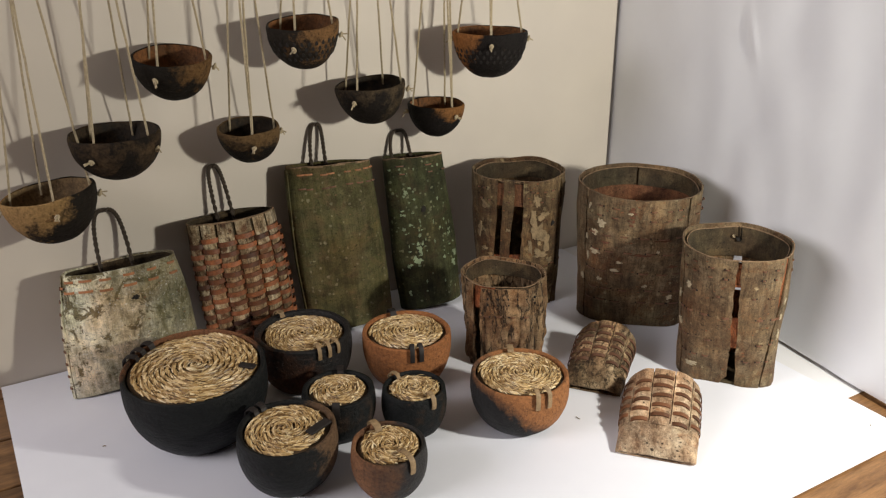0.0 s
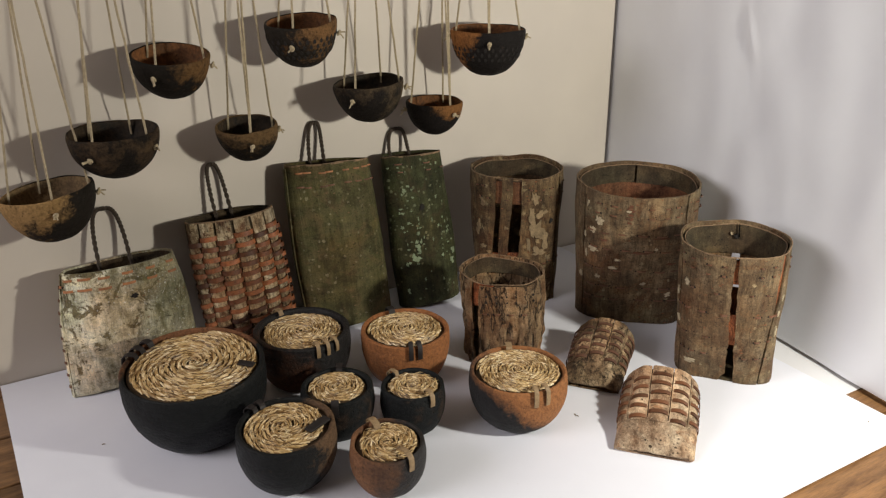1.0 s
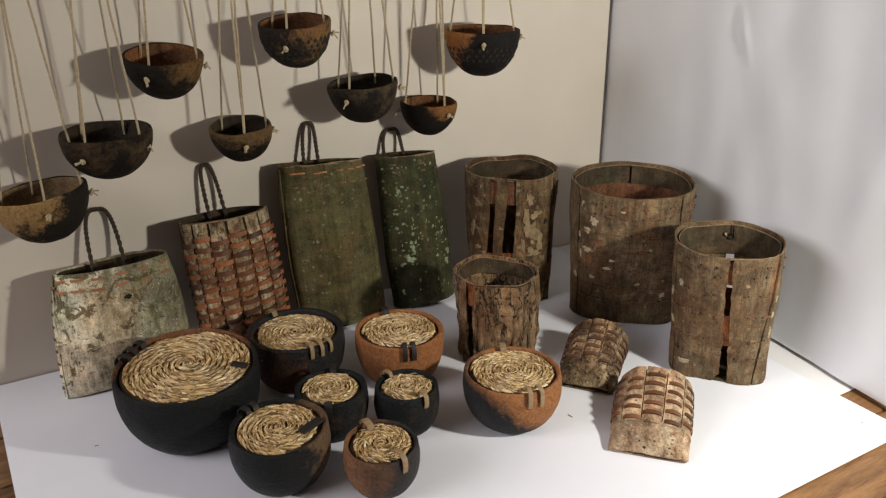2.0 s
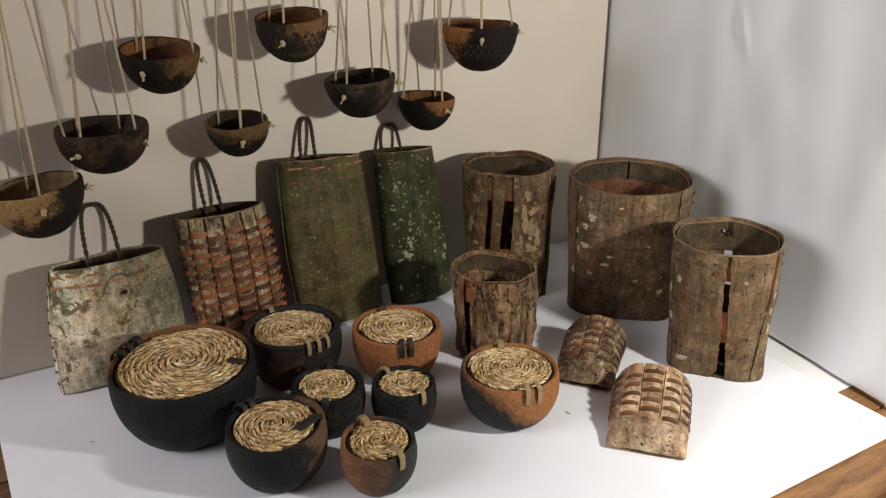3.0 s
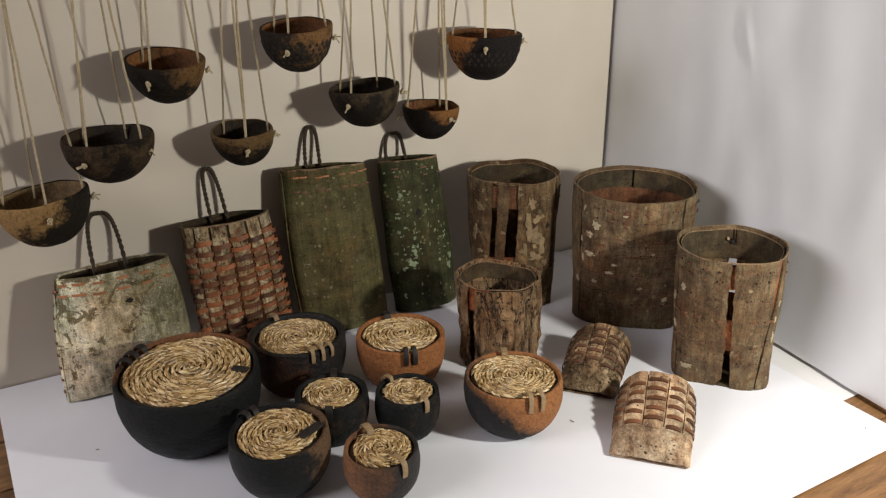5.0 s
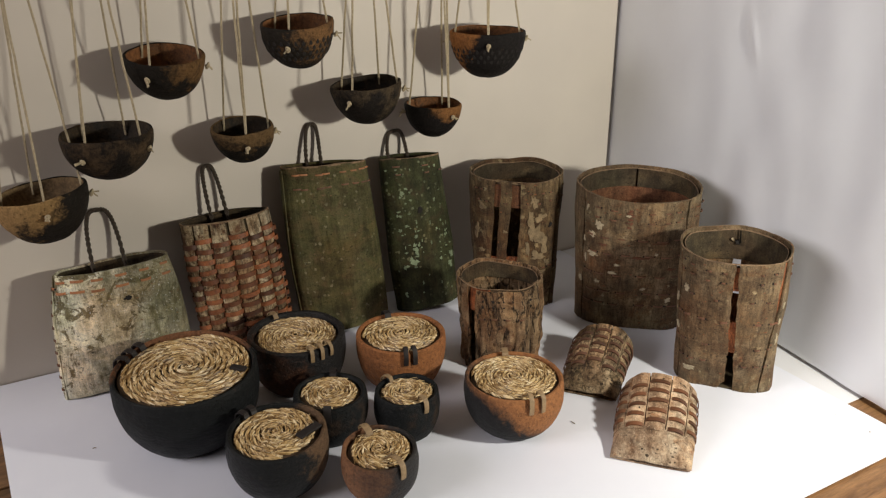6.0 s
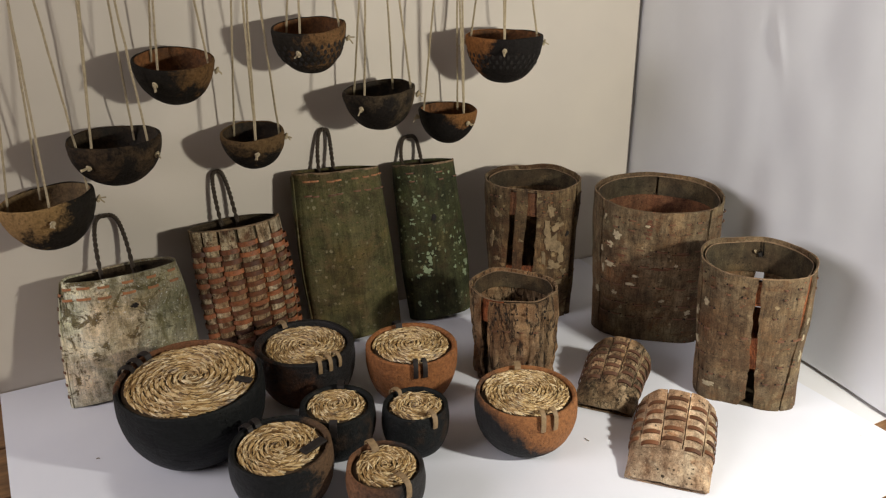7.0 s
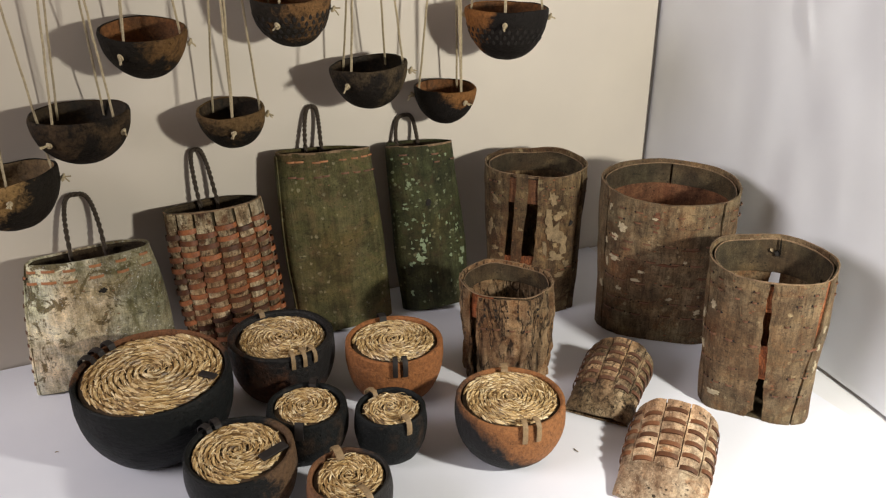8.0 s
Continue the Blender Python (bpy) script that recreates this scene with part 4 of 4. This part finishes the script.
part("seam_panel", patch(s, -188, -172, 0, 0.98, 4, 24, 0.0022, 0.0018, 0.0006, 4.0), BARK_GREEN, g_green)
handle(g_green, -0.021, 0.001, 0.017, 0.248, 0.058, 0.007, 0.008)

# mossy bag
s = Loft(0.2445, (0.0455, 0.024), (0.050, 0.026), 2.2, (0, 0.0), 0.003, 0.002, 51.0, cut=0.006)
g_moss = bag(pose(-0.022, 1.235, 0.003, -8, -3.7, 24), s, BARK_MOSS, "narrow dark green mossy bark bag with pale lichen", seed=51.0)
stitches(g_moss, s, [-128, -72], 0.95, 0.014, 0.0032, STITCH_DIM, 2.0, 0.002)
stitches(g_moss, s, [-125, -70, -30], 0.90, 0.010, 0.0032, STITCH_DIM, 5.0, 0.002)
flakes(g_moss, s, [(-93, 0.665, 0.009, 0.011)], HOLE, 0.0034, "knot_hole")
rng = random.Random(5)
rows = [(rng.choice((-135, -120, -110, -100, -60, -45)) + rng.gauss(0, 9), min(0.93, max(0.1, rng.gauss(0.5, 0.24))), abs(rng.gauss(0.0024, 0.0014)) + 0.0008, abs(rng.gauss(0.0028, 0.0015)) + 0.0008) for _ in range(75)]
rows += [(-112, 0.33, 0.012, 0.010), (-118, 0.35, 0.006, 0.009), (-108, 0.40, 0.007, 0.014), (-122, 0.78, 0.007, 0.009), (-35, 0.33, 0.008, 0.013), (-42, 0.27, 0.008, 0.012)]
flakes(g_moss, s, rows, LICHEN_GREEN, 0.0026)
handle(g_moss, -0.028, 0.004, 0.018, 0.240, 0.039, 0.003, 0.009)

# ---- small woven pouches lying on the paper --------------------------------


def pouch(x, y, z, yaw, surf, tip_mat, strip_mat, label, rows, seed, cols, plain_v):
    m = pose(x, y, z, 0, 0, yaw) @ pose(0, 0, 0, -90, 0, 0)
    ob = thing("woven_pouch", m, label, "pouch", "woven bark pouches")
    # dark shell: shade between the splints, put into its colour
    part("shell", patch(surf, ragged(-181, 0.5, seed), ragged(1, 0.5, seed + 1), ragged(0, 0.014, seed), 0.97, 40, 30, -0.0015, 0.0018, 0.0005, seed), BARK_IN_SHADED, ob)
    part("underside", patch(surf, 2, 178, 0.0, 0.97, 20, 12, -0.001, 0.0015), tip_mat, ob)
    part("tip", patch(surf, ragged(-180, 0.5, seed), ragged(0, 0.5, seed + 1), ragged(-0.005, 0.014, seed), plain_v + 0.03, 40, 14, 0.0005, 0.0022, 0.0009, seed), tip_mat, ob)
    splints(ob, surf, cols, plain_v, 1.0, tip_mat, seed, 0.001, 0.0012, 0.7)
    weave(ob, surf, cols, plain_v + 0.01, 0.90, rows, strip_mat, 0.0028, 0.0027, seed, 1, 0.01, 0.33)
    return ob


s = Loft(0.128, (0.044, 0.044), (0.044, 0.0015), 2.4, (0, 0), 0.001, 0.0018, 61.0, back=0.0015, rise=0.62, mouth=2.7)
pouch(0.251, 0.813, 0.0028, -16.5, s, BARK_TAN, LEATHER_BROWN, "small tan woven bark pouch lying on the paper", 5, 61.0,
      [(-177, -134), (-134, -101), (-101, -79), (-79, -46), (-46, -3)], 0.27)
s = Loft(0.112, (0.038, 0.047), (0.036, 0.004), 2.4, (0, 0), 0.001, 0.0018, 66.0, back=0.0015, rise=0.6, mouth=2.6)
pouch(0.198, 0.960, 0.0028, -20, s, BARK_TAN_DARK, LEATHER_UMBER, "small grey-brown woven bark pouch lying on the paper", 5, 66.0,
      [(-177, -134), (-134, -101), (-101, -79), (-79, -46), (-46, -3)], 0.26)

# ---- hanging clay bowls ----------------------------------------------------
CLAY_BUFF = clay("buff_scorched_clay", (0.014, 0.011, 0.008), (0.27, 0.165, 0.068), (-2.2, -3.0, 3.2), (0.46, 0.57), 0.7, 0.12, 0.31)
CLAY_SOOTY = clay("sooty_clay", (0.012, 0.0095, 0.0075), (0.062, 0.040, 0.022), (0, 0, 0), (0.48, 0.60), 0.68, 0.10, 1.1)
CLAY_SCORCHED = clay("scorched_clay", (0.013, 0.0105, 0.008), (0.125, 0.068, 0.027), (2.6, 0, 2.0), (0.51, 0.62), 0.68, 0.10, 2.3)
CLAY_DARK_FOOT = clay("dark_footed_clay", (0.012, 0.010, 0.008), (0.115, 0.070, 0.031), (0.5, 0, 6.0), (0.33, 0.46), 0.68, 0.10, 3.7)
CLAY_PATCHED = clay("patched_clay", (0.018, 0.0145, 0.011), (0.165, 0.088, 0.037), (3.2, -2.0, 0.5), (0.575, 0.69), 0.68, 0.10, 4.2)
CLAY_GREYED = clay("greyed_sooty_clay", (0.0130, 0.0105, 0.0085), (0.085, 0.060, 0.034), (1.0, 0, 1.0), (0.45, 0.60), 0.68, 0.10, 5.9)
CLAY_CORNERED = clay("half_scorched_clay", (0.012, 0.0100, 0.009), (0.19, 0.088, 0.031), (4.5, -2.0, 7.0), (0.52, 0.63), 0.68, 0.10, 6.6)
CLAY_HALF = clay("orange_black_clay", (0.012, 0.0100, 0.009), (0.25, 0.105, 0.034), (-7.0, 0, 2.0), (0.56, 0.70), 0.68, 0.10, 7.4)
CLAY_INSIDE_BUFF = clay("buff_bowl_inside", (0.075, 0.048, 0.024), (0.23, 0.150, 0.072), (0, 0, 0), (0.35, 0.60), 0.75)
CLAY_INSIDE = clay("brown_bowl_inside", (0.050, 0.025, 0.011), (0.215, 0.088, 0.030), (0, 0, 0), (0.35, 0.60), 0.75)
CLAY_INSIDE_DARK = clay("sooty_bowl_inside", (0.013, 0.010, 0.007), (0.060, 0.038, 0.019), (0, 0, 0), (0.40, 0.66), 0.75)
ROD_V, ROD_Z = 0.075, 0.76

rod = tagged(part("hanging_rod", tube([stage(u, ROD_V, ROD_Z) for u in np.linspace(-1.15, -0.1, 20)], 0.007, 10), WOOD), "thin wooden rod that carries the hanging bowls", "rod")
for u in (-1.10, -0.15):
    br = part("bracket", tube([stage(u, -0.001, ROD_Z - 0.012), stage(u, 0.04, ROD_Z - 0.012), stage(u, ROD_V, ROD_Z - 0.009), stage(u, ROD_V + 0.009, ROD_Z - 0.002), stage(u, ROD_V + 0.008, ROD_Z + 0.006)], 0.0025, 6), ROPE, rod)


def knot(p, out, seed):
    """A bunched twine knot with two short ends."""
    rng = random.Random(seed)
    pieces = []
    side = out.cross(Vector((0, 0, 1))).normalized()
    for k in range(2):
        pts = []
        for i in range(13):
            a = 2 * math.pi * i / 12
            pts.append(p + out * (0.0022 + 0.0016 * math.sin(a + k)) + side * (0.0019 * math.cos(a + 1.3 * k)) * (1 - 0.35 * k) + Vector((0, 0, 0.0022 * math.sin(a) * (1 + 0.3 * math.sin(2 * a + seed)) - 0.0012 * k)))
        pieces.append(tube(pts, 0.0016, 6))
    for k in range(2):
        e = (out * rng.uniform(0.4, 1.0) + side * rng.uniform(-0.8, 0.8) + Vector((0, 0, rng.uniform(-1.0, 0.1)))).normalized()
        pieces.append(tube([p + out * 0.002, p + out * 0.003 + e * 0.004, p + out * 0.003 + e * rng.uniform(0.006, 0.011)], 0.0010, 5))
    return join(pieces)


def hanging_bowl(x, y, z, R, depth, mat, label, holes, roll=0.0, pitch=0.0, seed=0, dots=(), dark=False, sink=0.30, twin=False):
    """z is the lip's height; holes: angles of the twine holes, -90 towards the viewer; sink: how far down the wall they sit."""
    ob = thing("hanging_bowl", pose(x, y, z), label, "bowl", "hanging clay bowls")
    turn = pose(0, 0, 0, pitch, -roll, 0)
    prof_out = [(R * math.sin(math.pi / 2 * k / 16) ** 0.92, -depth * math.cos(math.pi / 2 * k / 16) ** 1.05) for k in range(17)]
    prof_out[0] = (0.0, -depth)
    t = 0.0045
    lip = [(R - 0.0008, 0.0012), (R - t * 0.5, 0.002), (R - t + 0.0006, 0.001)]
    prof_in = [((R - t) * math.sin(math.pi / 2 * k / 12) ** 0.92, -(depth - t) * math.cos(math.pi / 2 * k / 12)) for k in range(11, -1, -1)]
    prof_in[-1] = (0.0, -(depth - t))
    verts, faces = lathe(prof_out[:-1] + [(R, -0.002)] + lip, 56, 0.0019, seed * 3.7, rim=18)
    body = part("body", (verts, faces), mat, ob)
    body.matrix_basis = turn
    inner = part("inside", lathe([lip[-1]] + prof_in, 56, 0.0008, seed * 3.7, rim=0), CLAY_INSIDE_DARK if dark else CLAY_INSIDE_BUFF if mat is CLAY_BUFF else CLAY_INSIDE, ob, "sooty inside" if dark else "brown unglazed inside")
    inner.matrix_basis = turn
    u = (Vector((x, y, 0)) - CORNER).dot(E1)
    top = Vector(stage(u, ROD_V, ROD_Z - 0.006)) - Vector((x, y, z))
    for k, h in enumerate(holes):
        a = radians(h)
        out = Vector((math.cos(a), math.sin(a), 0))
        drop = sink * depth * (1.0 if k == 0 else 0.8)
        s_r = R * (1 - (drop / depth) ** 2) ** 0.47
        hole = turn @ (out * (s_r + 0.0006) + Vector((0, 0, -drop)))
        inside = turn @ (out * (s_r - t - 0.0012) + Vector((0, 0, -drop + 0.001)))
        end = top + Vector((0.003 * (k - 1), 0, 0))
        line = [inside.lerp(end, i / 30) + Vector((0.0006 * noise.noise((i * 0.5, k, seed)), 0.0006 * noise.noise((i * 0.5, k + 3, seed)), 0)) * (1 if 0 < i < 30 else 0) for i in range(31)]
        part("string", twisted(line, 0.00082, 60), TWINE, ob, "twisted beige twine")
        if k == 0 and twin:
            second = [q + Vector((0.010, 0.004, 0)) * (i / 30) for i, q in enumerate(line)]
            part("string", twisted(second, 0.00082, 60), TWINE, ob, "twisted beige twine")
        part("knot", join([knot(hole, out, seed * 10 + k), tube([inside, hole], 0.0011, 5)]), TWINE, ob, "beige twine knot")
    if dots:
        pieces = []
        for row, f in enumerate(dots):
            n = 30
            tilt = math.acos(f ** (1 / 1.05))
            r0 = R * math.sin(tilt) ** 0.92
            for i in range(n):
                a = 2 * math.pi * (i + 0.5 * (row % 2) + 0.15 * noise.noise((i, row, seed))) / n
                rr = r0 + unevenness(a, -f * depth, 0.0019, seed * 3.7)
                c = Vector((rr * math.cos(a), rr * math.sin(a), -f * depth))
                o = Vector((math.cos(a) * r0 / R ** 2, math.sin(a) * r0 / R ** 2, -f / depth)).normalized()
                sd = Vector((-math.sin(a), math.cos(a), 0))
                upv = o.cross(sd)
                ring = [c + o * 0.0006 + sd * (0.0020 * math.cos(q) * (1 - 0.4 * math.sin(q))) + upv * (0.0033 * math.sin(q)) for q in np.linspace(0, 2 * math.pi, 8, endpoint=False)]
                pieces.append((ring + [p - o * 0.004 for p in ring], [tuple(range(8))] + [(q, 8 + q, 8 + (q + 1) % 8, (q + 1) % 8) for q in range(8)]))
        marks = tagged(part("punched_band", join(pieces), HOLE, ob, "band of small punched marks"), kind="stuff")
        marks.matrix_basis = turn
    return ob


hanging_bowl(-0.480, 0.963, 0.279, 0.0553, 0.0632, CLAY_BUFF, "buff and black clay bowl hung tilted on twine", (-60, 24, -172, 128), 7.0, 1, 1, sink=0.27)
hanging_bowl(-0.407, 1.010, 0.341, 0.0560, 0.058, CLAY_SOOTY, "sooty dark brown clay bowl hanging on twine", (-101, -12, 150, 85), 1.0, 1, 2, dark=True, sink=0.36)
hanging_bowl(-0.338, 1.055, 0.428, 0.0490, 0.055, CLAY_SCORCHED, "scorched brown clay bowl hung tilted on twine", (-98, 14, 150), -4.0, 8, 3)
hanging_bowl(-0.263, 1.106, 0.325, 0.0425, 0.049, CLAY_DARK_FOOT, "small scorched brown clay bowl hanging on twine", (-70, 28, 150), 1.0, 6, 4, dark=True, sink=0.33, twin=True)
hanging_bowl(-0.185, 1.131, 0.458, 0.0485, 0.060, CLAY_PATCHED, "dark clay bowl with punched rows hanging on twine", (-97, 12, 150), 2.0, 6, 5, (0.28, 0.40, 0.52, 0.64), sink=0.38)
hanging_bowl(-0.103, 1.184, 0.367, 0.0510, 0.056, CLAY_GREYED, "sooty black clay bowl hanging on twine", (-112, 12, 152, 72), 4.0, 2, 6, dark=True, sink=0.26)
hanging_bowl(-0.011, 1.258, 0.323, 0.0435, 0.050, CLAY_CORNERED, "small half-scorched clay bowl hanging on twine", (-48, -165, 70), -1.5, 0, 7, sink=0.24, twin=True)
hanging_bowl(0.069, 1.268, 0.428, 0.0560, 0.067, CLAY_HALF, "orange and black punched clay bowl hanging on twine", (-90, 10, 168), 0.0, 0, 8, (0.34, 0.45, 0.56), sink=0.20, twin=True)

# ---- tiny loose straws on the paper ----------------------------------------
for x, y, turn, size in ((0.173, 0.899, 130, 0.007), (-0.405, 0.835, 20, 0.004), (0.535, 0.885, 75, 0.0022)):
    bit = part("straw_bit", tube([(-size / 2, 0, 0.0006), (0, size * 0.12, 0.0011), (size / 2, 0, 0.0006)], 0.0005, 5), LEATHER_TAN)
    tagged(bit, "tiny loose straw lying on the white paper", "straw", "loose straws")
    bit.matrix_world = pose(x, y, 0, 0, 0, turn)
